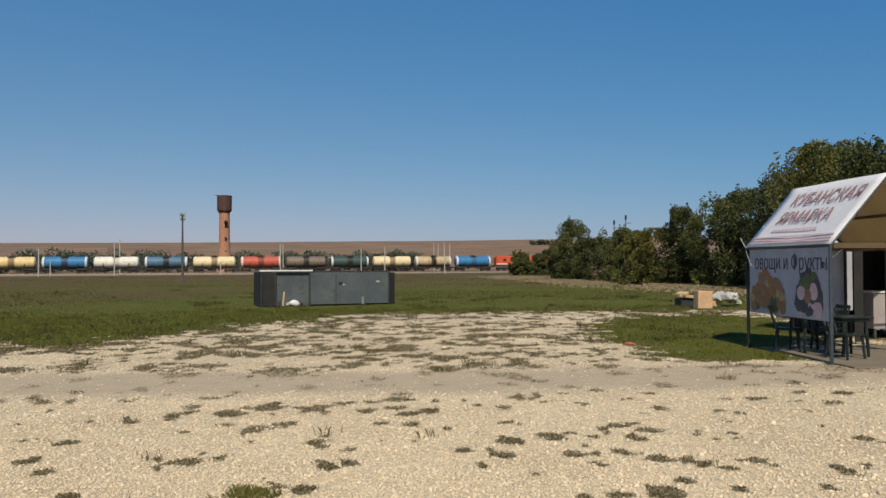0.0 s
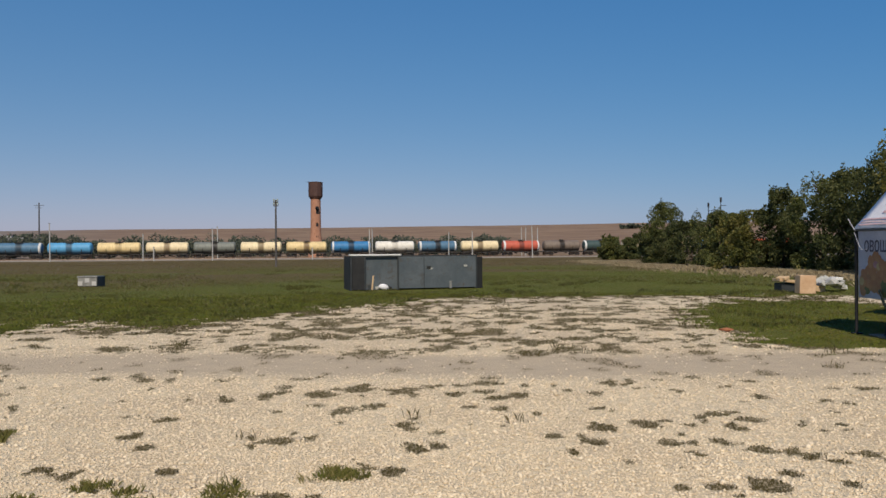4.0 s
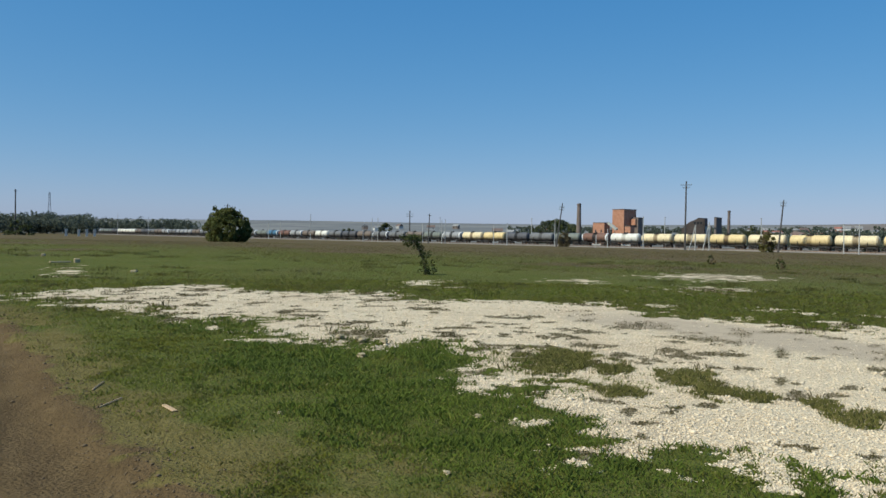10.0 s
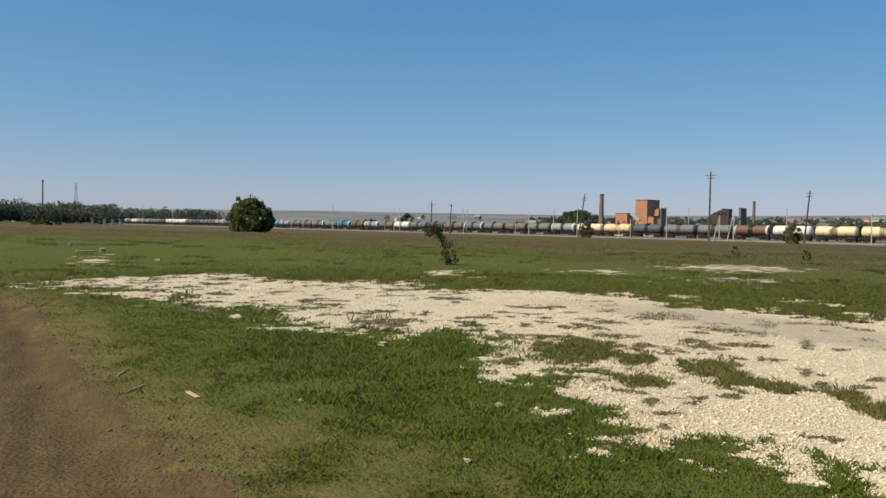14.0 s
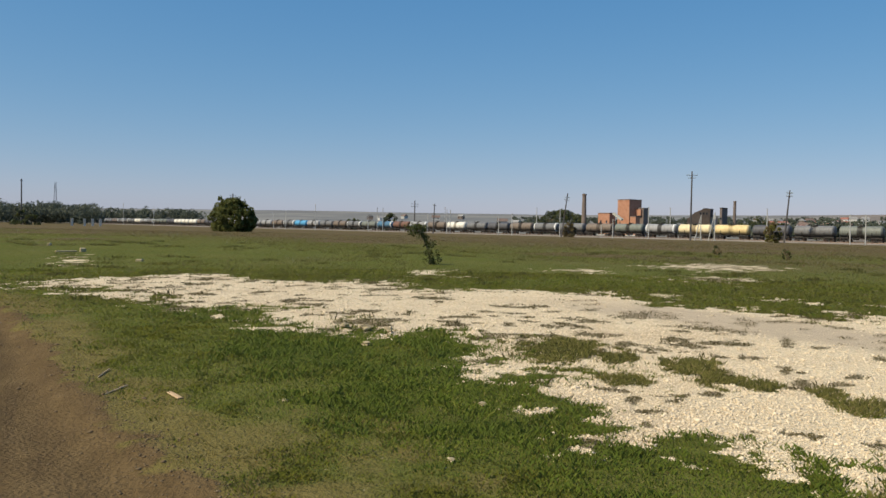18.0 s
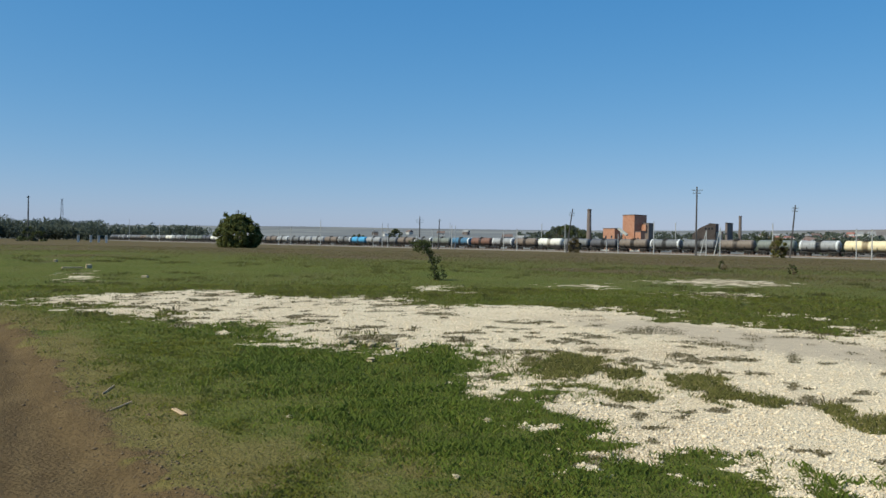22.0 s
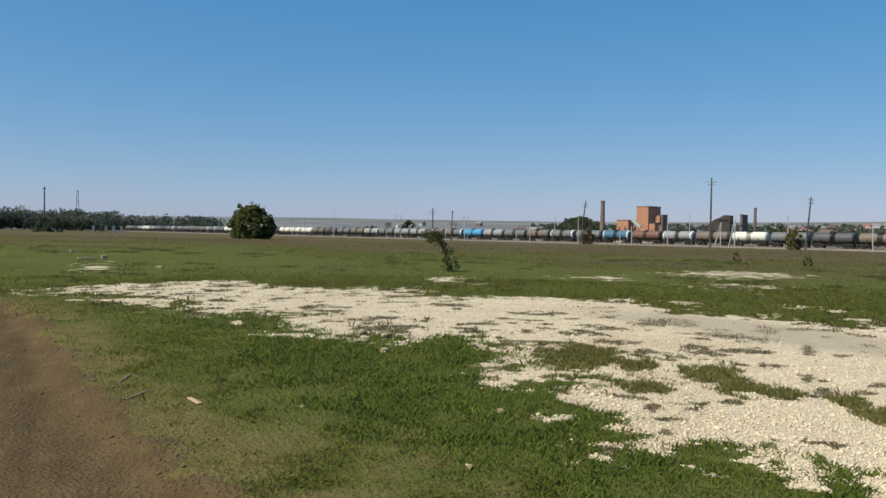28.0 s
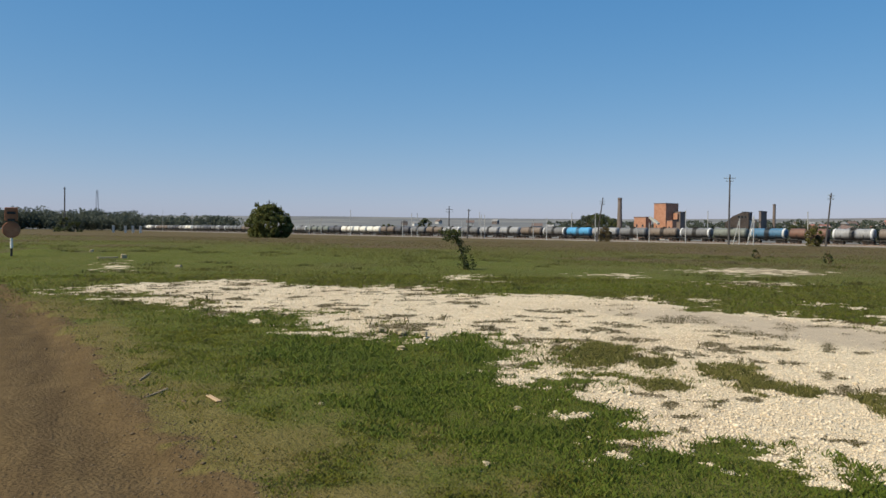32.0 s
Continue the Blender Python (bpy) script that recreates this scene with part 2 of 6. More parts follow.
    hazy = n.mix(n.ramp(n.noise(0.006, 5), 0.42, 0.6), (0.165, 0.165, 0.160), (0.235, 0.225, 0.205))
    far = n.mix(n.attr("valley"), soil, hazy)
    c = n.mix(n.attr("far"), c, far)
    n.bump(n.math("ADD", fine, n.math("MULTIPLY", vor.outputs["Distance"], 0.6)), 0.8, 0.03)
    return n.done(c, 0.95, 0.0, 0.05)


M = {}
M["ground"] = ground_paint()
M["stone"] = surface("limestone", (0.66, 0.55, 0.39), (0.80, 0.70, 0.53), 3.0, 0.9, bump=0)
M["stone_grey"] = surface("greyed_limestone", (0.38, 0.30, 0.17), (0.50, 0.40, 0.24), 5.0, 0.95, bump=0.2)
_n = Nodes("limestone_chips")
M["chips"] = _n.done(_n.mix(_n.ramp(_n.island(), 0, 1), (0.60, 0.475, 0.315), (0.86, 0.71, 0.50)), 0.9, 0, 0.2)
_n = Nodes("ballast")
M["ballast"] = _n.done(_n.mix(_n.ramp(_n.noise(3, 5), 0.35, 0.65), (0.20, 0.17, 0.14), (0.32, 0.28, 0.235)), 0.95, 0, 0.2)
M["rail"] = surface("rail_steel", (0.14, 0.08, 0.05), (0.25, 0.2, 0.17), 2, 0.5, 0.6)
M["brick"] = surface("red_brick", (0.42, 0.195, 0.115), (0.52, 0.265, 0.165), 0.6, 0.9, spots=(0.33, 0.14, 0.08))
# dark brick: shade of the works put into the colour, greyed for haze
M["brick_dark"] = surface("shade_and_haze_brick", (0.175, 0.132, 0.108), (0.235, 0.180, 0.150), 0.7, 0.9)
M["tank_rust"] = surface("rusted_tank_plate", (0.085, 0.04, 0.032), (0.12, 0.06, 0.045), 0.9, 0.7, 0.2)
M["steel_dark"] = surface("dark_steel", (0.035, 0.04, 0.042), (0.06, 0.065, 0.066), 2.0, 0.55, 0.3)
M["steel_blue"] = surface("blue_grey_sheet", (0.080, 0.097, 0.106), (0.118, 0.134, 0.142), 1.2, 0.5, 0.1, spots=(0.085, 0.08, 0.07))
# black for dark things, also painted where deep shade is meant
M["black"] = surface("black_and_shade", (0.012, 0.012, 0.013), (0.025, 0.024, 0.023), 2.0, 0.7)
M["grease"] = surface("greasy_underframe", (0.03, 0.026, 0.022), (0.06, 0.05, 0.042), 1.5, 0.7)
M["white_paint"] = surface("chalky_white_paint", (0.72, 0.70, 0.66), (0.82, 0.80, 0.76), 2.0, 0.7)
M["concrete"] = surface("weathered_concrete", (0.42, 0.40, 0.37), (0.56, 0.54, 0.50), 0.8, 0.9)
M["wood_grey"] = surface("grey_pole_wood", (0.075, 0.068, 0.064), (0.13, 0.115, 0.105), 1.2, 0.9, stretch=(1, 1, 0.1))
M["wood_new"] = surface("pale_board", (0.55, 0.36, 0.19), (0.66, 0.46, 0.27), 2.2, 0.8, stretch=(0.3, 2, 2))
M["insulator"] = surface("insulator_glass", (0.3, 0.36, 0.34), (0.4, 0.46, 0.44), 5, 0.3, bump=0)
M["canvas"] = surface("white_tarpaulin", (0.74, 0.72, 0.73), (0.83, 0.81, 0.80), 1.3, 0.65, bump=0.1)
# white cloth on the shaded side, its shade put into the grey-lilac base
M["canvas_grey"] = surface("shade_greyed_banner_cloth", (0.40, 0.40, 0.46), (0.50, 0.50, 0.55), 1.1, 0.7, bump=0.1)
# white counter wrap, toned down to carry the stall's shade in its colour
M["counter_cloth"] = surface("shade_toned_counter_cloth", (0.30, 0.275, 0.275), (0.40, 0.36, 0.36), 3.0, 0.8, bump=0.1)
M["canvas_tan"] = surface("ochre_tarpaulin", (0.62, 0.44, 0.19), (0.72, 0.53, 0.25), 1.4, 0.75, bump=0.1)
M["print_red"] = surface("faded_red_print", (0.30, 0.15, 0.16), (0.42, 0.25, 0.25), 3, 0.8, bump=0)
M["print_pink"] = surface("pale_red_print", (0.62, 0.40, 0.40), (0.72, 0.52, 0.51), 5, 0.8, bump=0)
M["print_dark"] = surface("dark_violet_print", (0.075, 0.068, 0.085), (0.12, 0.105, 0.125), 3, 0.8, bump=0)
M["print_orange"] = surface("orange_print", (0.34, 0.16, 0.08), (0.42, 0.24, 0.11), 4, 0.8, bump=0)
M["print_green"] = surface("green_print", (0.10, 0.12, 0.05), (0.16, 0.17, 0.07), 4, 0.8, bump=0)
M["print_brown"] = surface("brown_print", (0.28, 0.15, 0.08), (0.40, 0.22, 0.11), 4, 0.8, bump=0)
M["print_yellow"] = surface("yellow_print", (0.42, 0.32, 0.14), (0.50, 0.39, 0.19), 4, 0.8, bump=0)
M["canvas_brown"] = surface("brown_cloth_strip", (0.10, 0.062, 0.03), (0.15, 0.095, 0.048), 3, 0.8, bump=0)
M["floor_board"] = surface("trodden_board", (0.18, 0.145, 0.10), (0.26, 0.21, 0.15), 2.0, 0.9, stretch=(0.3, 3, 1))
_n = Nodes("ochre_roof_cloth")
_c = _n.mix(_n.ramp(_n.noise(1.4, 4), 0.35, 0.65), (0.62, 0.50, 0.29), (0.72, 0.59, 0.36))
M["roof_cloth"] = _n.done(_c, 0.8, 0, 0.2)
_t = _n.node("ShaderNodeBsdfTranslucent", Color=_c)
_m = _n.node("ShaderNodeMixShader")
_m.inputs[0].default_value = 0.35
_n.t.links.new(_n.bsdf.outputs[0], _m.inputs[1])
_n.t.links.new(_t.outputs[0], _m.inputs[2])
_n.t.links.new(_m.outputs[0], _n.t.nodes["Material Output"].inputs["Surface"])
M["frame_blue"] = surface("blue_grey_tube", (0.05, 0.065, 0.085), (0.08, 0.10, 0.125), 4, 0.5, 0.3)
M["plastic_green"] = surface("dark_green_plastic", (0.007, 0.015, 0.016), (0.013, 0.024, 0.025), 5, 0.4, bump=0)
M["melon"] = surface("melon_rind", (0.45, 0.48, 0.22), (0.60, 0.58, 0.34), 9, 0.5)
M["fruit_dark"] = surface("dark_green_rind", (0.03, 0.06, 0.02), (0.06, 0.10, 0.03), 14, 0.5)
M["carton"] = surface("brown_carton", (0.55, 0.34, 0.19), (0.66, 0.44, 0.27), 3, 0.9)
M["rubble"] = surface("grey_rubble", (0.36, 0.35, 0.30), (0.55, 0.53, 0.47), 4, 0.95)
M["box_grey"] = surface("dirty_grey_concrete", (0.20, 0.195, 0.18), (0.32, 0.31, 0.28), 4, 0.95)
M["sign_rust"] = surface("rusted_sign_plate", (0.30, 0.10, 0.045), (0.42, 0.17, 0.08), 4, 0.8)
M["bark"] = surface("bark", (0.07, 0.05, 0.035), (0.13, 0.10, 0.07), 5, 0.95)
M["loco_red"] = surface("orange_red_loco_paint", (0.62, 0.09, 0.03), (0.72, 0.13, 0.05), 1.0, 0.5, bump=0)
M["glass"] = surface("dark_window_glass", (0.02, 0.025, 0.03), (0.04, 0.045, 0.05), 1, 0.12, bump=0, spec=0.6)
M["roof_slate"] = surface("grey_slate_roof", (0.26, 0.25, 0.24), (0.38, 0.36, 0.34), 0.7, 0.9)
M["roof_red"] = surface("red_sheet_roof", (0.30, 0.12, 0.09), (0.40, 0.19, 0.14), 0.7, 0.8)
M["roof_brown"] = surface("brown_tile_roof", (0.16, 0.11, 0.09), (0.23, 0.16, 0.13), 0.7, 0.8)
M["plaster"] = surface("pale_plaster", (0.62, 0.58, 0.52), (0.75, 0.72, 0.67), 0.5, 0.9)
M["leaf"] = leaf_paint("shrub_leaves", (0.110, 0.125, 0.030), (0.175, 0.178, 0.050), (0.26, 0.22, 0.08))
M["leaf_dark"] = leaf_paint("dark_leaves", (0.075, 0.088, 0.028), (0.122, 0.132, 0.044), (0.18, 0.165, 0.06))
M["leaf_olive"] = leaf_paint("olive_leaves", (0.135, 0.125, 0.030), (0.205, 0.182, 0.046), (0.30, 0.23, 0.07))
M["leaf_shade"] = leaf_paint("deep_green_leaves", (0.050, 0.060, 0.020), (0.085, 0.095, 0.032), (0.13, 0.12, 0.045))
# leaves of distant trees, paled and greyed to put haze into the colour
M["leaf_far"] = leaf_paint("haze_paled_leaves", (0.080, 0.092, 0.062), (0.115, 0.126, 0.086), (0.14, 0.145, 0.095), upright=0.3)
M["leaf_dry"] = leaf_paint("dry_leaves", (0.15, 0.115, 0.05), (0.21, 0.16, 0.075), (0.27, 0.20, 0.11), upright=0.6)
M["blade"] = leaf_paint("grass_blades", (0.128, 0.168, 0.017), (0.198, 0.220, 0.028), (0.38, 0.32, 0.15), upright=0.78, patchy=(0.165, 0.158, 0.018))
M["blade_lush"] = leaf_paint("lush_blades", (0.110, 0.160, 0.016), (0.170, 0.215, 0.025), (0.30, 0.28, 0.06), upright=0.72, patchy=(0.098, 0.140, 0.019))
M["tuft"] = leaf_paint("olive_tufts", (0.118, 0.115, 0.024), (0.178, 0.158, 0.038), (0.28, 0.22, 0.09), upright=0.5)
M["meadow"] = leaf_paint("meadow_blades", (0.100, 0.112, 0.018), (0.146, 0.145, 0.026), (0.24, 0.180, 0.06), upright=0.9, patchy=(0.130, 0.122, 0.032))
M["straw"] = leaf_paint("straw_blades", (0.21, 0.165, 0.042), (0.28, 0.218, 0.062), (0.36, 0.285, 0.10), upright=0.8)
M["straw_pale"] = leaf_paint("pale_straw", (0.34, 0.265, 0.15), (0.44, 0.35, 0.21), (0.54, 0.44, 0.28), upright=0.6)
M["weed"] = leaf_paint("low_weeds", (0.098, 0.080, 0.028), (0.138, 0.108, 0.040), (0.22, 0.155, 0.07), upright=0.6)
M["clod"] = surface("earth_clods", (0.150, 0.100, 0.050), (0.215, 0.148, 0.078), 5.0, 0.95, bump=0)
TANKS = {
    "blue": tank_paint("tank_blue", (0.040, 0.21, 0.43), (0.03, 0.035, 0.045), 0.35),
    "sky": tank_paint("tank_light_blue", (0.10, 0.36, 0.60), (0.05, 0.07, 0.09), 0.25),
    "navy": tank_paint("tank_dark_blue", (0.085, 0.19, 0.29), (0.025, 0.03, 0.035), 0.5),
    "cream": tank_paint("tank_cream", (0.86, 0.70, 0.42), (0.34, 0.22, 0.10), 0.36),
    "yellow": tank_paint("tank_yellow", (0.82, 0.62, 0.30), (0.30, 0.18, 0.08), 0.42),
    "orange": tank_paint("tank_orange", (0.72, 0.36, 0.07), (0.3, 0.15, 0.05), 0.3),
    "white": tank_paint("tank_white", (0.82, 0.77, 0.66), (0.42, 0.34, 0.24), 0.25),
    "red": tank_paint("tank_red", (0.58, 0.12, 0.07), (0.16, 0.05, 0.04), 0.35),
    "rust": tank_paint("tank_red_brown", (0.21, 0.11, 0.075), (0.05, 0.035, 0.03), 0.7),
    "brown": tank_paint("tank_grey_brown", (0.22, 0.17, 0.13), (0.06, 0.045, 0.035), 0.7),
    "green": tank_paint("tank_dark_green", (0.05, 0.085, 0.08), (0.03, 0.035, 0.03), 0.4),
    "sage": tank_paint("tank_grey_green", (0.21, 0.22, 0.185), (0.06, 0.055, 0.045), 0.7),
    "grey": tank_paint("tank_grey", (0.20, 0.195, 0.19), (0.06, 0.055, 0.05), 0.75),
    "dark": tank_paint("tank_dark_grey", (0.115, 0.11, 0.115), (0.03, 0.03, 0.03), 0.7),
    "silver": tank_paint("tank_pale_grey", (0.36, 0.35, 0.34), (0.08, 0.075, 0.07), 0.7),
    "sooty": tank_paint("tank_cream_black", (0.62, 0.46, 0.26), (0.03, 0.025, 0.022), 1.0),
}


# ---------------------------------------------------------------- mesh helpers
def bm_box(sx, sy, sz, at=(0, 0, 0), bevel=0.0, turn=None):
    bm = bmesh.new()
    bmesh.ops.create_cube(bm, size=1, matrix=Matrix.Translation(at) @ (turn or Matrix()) @ Matrix.Diagonal((sx, sy, sz, 1)))
    if bevel:
        bmesh.ops.bevel(bm, geom=bm.edges[:], offset=bevel, segments=1, affect="EDGES", profile=0.5)
    return bm


def bm_join(*bms):
    out = bms[0]
    for b in bms[1:]:
        me = bpy.data.meshes.new("tmp")
        b.to_mesh(me)
        out.from_mesh(me)
        bpy.data.meshes.remove(me)
        b.free()
    return out


def bm_tube(a, b, r0, r1=None, seg=8):
    """A round bar from a to b."""
    a, b = Vector(a), Vector(b)
    bm = bmesh.new()
    m = Matrix.Translation((a + b) / 2) @ (b - a).to_track_quat("Z", "Y").to_matrix().to_4x4()
    bmesh.ops.create_cone(bm, cap_ends=True, segments=seg, radius1=r0, radius2=r0 if r1 is None else r1, depth=(b - a).length, matrix=m)
    return bm


def bm_lathe(profile, seg=16, axis="Z", at=(0, 0, 0)):
    """A turned body: profile of (radius, height)."""
    bm = bmesh.new()
    rings = []
    for r, h in profile:
        ring = []
        for i in range(seg):
            w = 2 * math.pi * i / seg
            p = (r * math.cos(w), r * math.sin(w), h)
            if axis == "X":
                p = (h, p[0], p[1])
            elif axis == "Y":
                p = (p[1], h, p[0])
            ring.append(bm.verts.new(Vector(p) + Vector(at)))
        rings.append(ring)
    for a, b in zip(rings, rings[1:]):
        for i in range(seg):
            j = (i + 1) % seg
            bm.faces.new((a[i], a[j], b[j], b[i]))
    bm.faces.new(rings[0][::-1])
    bm.faces.new(rings[-1])
    bmesh.ops.recalc_face_normals(bm, faces=bm.faces[:])
    return bm


def bm_quad(pts, thick=0.0):
    bm = bmesh.new()
    f = bm.faces.new([bm.verts.new(p) for p in pts])
    if thick:
        r = bmesh.ops.extrude_face_region(bm, geom=[f])
        f.normal_update()
        v = -f.normal * thick
        bmesh.ops.translate(bm, verts=[e for e in r["geom"] if isinstance(e, bmesh.types.BMVert)], vec=v)
        bmesh.ops.recalc_face_normals(bm, faces=bm.faces[:])
    return bm


def part(name, bm, material, parent=None, label="", smooth=False):
    me = bpy.data.meshes.new(name)
    bm.to_mesh(me)
    bm.free()
    if smooth:
        me.polygons.foreach_set("use_smooth", [True] * len(me.polygons))
    me.materials.append(material)
    ob = new(name, me)
    if parent:
        ob.parent = parent
    if label:
        tagged(ob, label)
    return ob


def mesh_from(name, verts, faces, material, parent=None):
    """One mesh from numpy vertices and faces of one size."""
    me = bpy.data.meshes.new(name)
    k = faces.shape[1]
    me.vertices.add(len(verts))
    me.vertices.foreach_set("co", np.ascontiguousarray(verts, np.float32).ravel())
    me.loops.add(faces.size)
    me.loops.foreach_set("vertex_index", np.ascontiguousarray(faces, np.int32).ravel())
    me.polygons.add(len(faces))
    me.polygons.foreach_set("loop_start", np.arange(0, faces.size, k, dtype=np.int32))
    me.update(calc_edges=True)
    me.materials.append(material)
    ob = new(name, me)
    if parent:
        ob.parent = parent
    return ob


def thing(name, m, label, category, group="", kind=""):
    ob = new(name)
    ob.matrix_basis = m
    return tagged(ob, label, category, group, kind)


def polar(az, r):
    return -math.sin(radians(az)) * r, math.cos(radians(az)) * r


# ---------------------------------------------------------------- lie of the land
TRACK_AZ, TRACK_D, RAIL_Z = 16.5, 218.5, -0.41
TN = np.array([-math.sin(radians(TRACK_AZ)), math.cos(radians(TRACK_AZ))])
TT = np.array([-math.cos(radians(TRACK_AZ)), -math.sin(radians(TRACK_AZ))])
rng = np.random.default_rng(7)


def hash01(ix, iy, seed):
    h = (ix.astype(np.int64) * 374761393 + iy.astype(np.int64) * 668265263 + seed * 974711) & 0x7FFFFFFF
    h = ((h ^ (h >> 13)) * 1274126177) & 0x7FFFFFFF
    return ((h ^ (h >> 16)) & 0xFFFF) / 65535.0


def lattice(x, y, seed):
    ix, iy = np.floor(x), np.floor(y)
    fx, fy = x - ix, y - iy
    fx, fy = fx * fx * (3 - 2 * fx), fy * fy * (3 - 2 * fy)
    a, b = hash01(ix, iy, seed), hash01(ix + 1, iy, seed)
    c, d = hash01(ix, iy + 1, seed), hash01(ix + 1, iy + 1, seed)
    return (a + (b - a) * fx) * (1 - fy) + (c + (d - c) * fx) * fy


def fbm(x, y, seed, octaves=4):
    out, amp, tot = 0, 1.0, 0.0
    for k in range(octaves):
        out = out + amp * lattice(x * 2**k + 13.7 * k, y * 2**k + 5.1 * k, seed + k)
        tot, amp = tot + amp, amp * 0.5
    return out / tot


def step(a, b, x):
    t = np.clip((x - a) / (b - a), 0, 1)
    return t * t * (3 - 2 * t)


def outline(x, y, poly):
    """Signed distance to a closed outline, negative inside."""
    best, inside = np.full(x.shape, 1e9), np.zeros(x.shape, bool)
    for (ax, ay), (bx, by) in zip(poly, poly[1:] + poly[:1]):
        ex, ey, px, py = bx - ax, by - ay, x - ax, y - ay
        t = np.clip((px * ex + py * ey) / (ex * ex + ey * ey), 0, 1)
        best = np.minimum(best, np.hypot(px - t * ex, py - t * ey))
        if ay != by:
            inside ^= ((ay > y) != (by > y)) & (x < (bx - ax) * (y - ay) / (by - ay) + ax)
    return np.where(inside, -best, best)


SKYLINE_AZ = [-180, -60, -5, 8, 28, 41, 55, 75, 88, 100, 180]
SKYLINE_EL = [1.6, 1.7, 1.62, 1.55, 1.38, 1.12, 0.98, 0.95, 0.8, 0.75, 1.6]


def land(x, y):
    x, y = np.atleast_1d(np.asarray(x, float)), np.atleast_1d(np.asarray(y, float))
    d = x * TN[0] + y * TN[1]
    r = np.hypot(x, y)
    z = -0.9 * np.clip((d - 35) / 165, 0, 1)
    az = np.degrees(np.arctan2(-x, y))
    el = np.interp(az, SKYLINE_AZ, SKYLINE_EL)
    el = el + 0.05 * (fbm(az * 0.12 + 50, 0 * az, 5) - 0.5)
    top = 2300 * np.tan(np.radians(el)) + 1.68
    rise = step(620, 2300, r)
    z = z + np.where(d > 240, 1, step(160, 240, d)) * rise * (top - z)
    z = z + 0.05 * (fbm(x * 0.25, y * 0.25, 11) - 0.5) * step(4, 14, r)
    near = (y < 3.5) & (y > -19) & (x > -29) & (x < 37)
    if near.any():
        u, v = x[near], y[near]
        rut = outline(u, v, ROAD) + 0.25 * (fbm(u * 0.4, v * 0.4, 15) - 0.5)
        z[near] += step(0.25, -0.3, rut) * (0.02 * np.sin(rut * 5.2) - 0.05 + 0.035 * (fbm(u * 2.0, v * 2.0, 16) - 0.5)) + 0.022 * np.exp(-((rut - 0.1) / 0.22) ** 2)
    lump = np.exp(-(((x + 53) / 3.0) ** 2 + ((y + 4.3) / 1.6) ** 2))
    return z + 0.35 * lump


LOT_FAR = [(-23.6, -1.7), (-22.76, -1.46), (-24.87, -0.3), (-25.62, 1.24), (-27.03, 2.68), (-27.7, 4.4), (-24.35, 4.19), (-23.59, 5.9), (-22.32, 8.87), (-19.87, 8.38), (-18.84, 11.84), (-17.65, 13.04),
           (-14.46, 11.89), (-13.78, 12.41), (-13.01, 13.17), (-11.12, 13.26), (-11.89, 15.45), (-10.73, 17.78), (-8.78, 17.18), (-7.74, 18.93), (-5.98, 22.54), (-4.31, 25.15), (-1.71, 28.47), (4.36, 28.4),
           (10, 28.2), (18, 26.5), (30, 24), (34, 4), (20, -4), (2.5, 3.4), (-1.6, 4.6), (-3.2, 4.2)]
LOT_NEAR = [(-3.76, 4.7), (-3.98, 4.92), (-4.37, 4.97), (-4.8, 4.9), (-5, 4.66), (-4.96, 4.28), (-5.02, 4), (-5.35, 3.77), (-5.6, 3.82), (-5.98, 4.18), (-6.31, 4.22), (-6.67, 4.22),
            (-7.26, 4.57), (-7.77, 4.79), (-7.65, 4.28), (-8.12, 4.04), (-8.59, 3.77), (-8.88, 4.44), (-9.01, 4.74), (-10.01, 5.56), (-10.61, 5.42), (-11.52, 5.59), (-11.93, 5.28), (-11.69, 4.78),
            (-11.65, 4.38), (-13.03, 4.71), (-11.9, 3.82), (-11.64, 3.56), (-13.54, 3.75), (-13.07, 3.32), (-12.42, 2.97), (-13.38, 2.92), (-15.09, 3.2), (-16.37, 3.13), (-15.92, 2.5), (-16.77, 1.96),
            (-17.19, 1.46), (-18.9, 1.37), (-19.57, 0.51), (-20.53, 0.23), (-20.6, -0.62), (-21.83, -1.4), (-23.36, -1.75)]
LOT = LOT_FAR + LOT_NEAR
ROAD = [(-26.5, -3.4), (-19.52, -1.9), (-16.5, -1.25), (-13.54, -0.73), (-10.77, -0.41), (-9.07, -0.14), (-7.7, 0.05), (-6.75, 0.24), (-6, 0.39), (-5.57, 0.5), (-5.13, 0.62), (-2.5, 0.95),
        (0, 1.2), (5, 0.6), (14, -4.5), (34, -10), (34, -17), (2, -8), (-12, -7), (-26, -5)]
STALL_TURF = [(4.29, 22.72), (6.42, 26.09), (9.3, 25.35), (10.16, 21.79), (6.4, 13.73), (5.82, 13.75), (4.49, 13.56), (4.12, 14.65), (4.05, 16.47), (3.7, 18.24)]
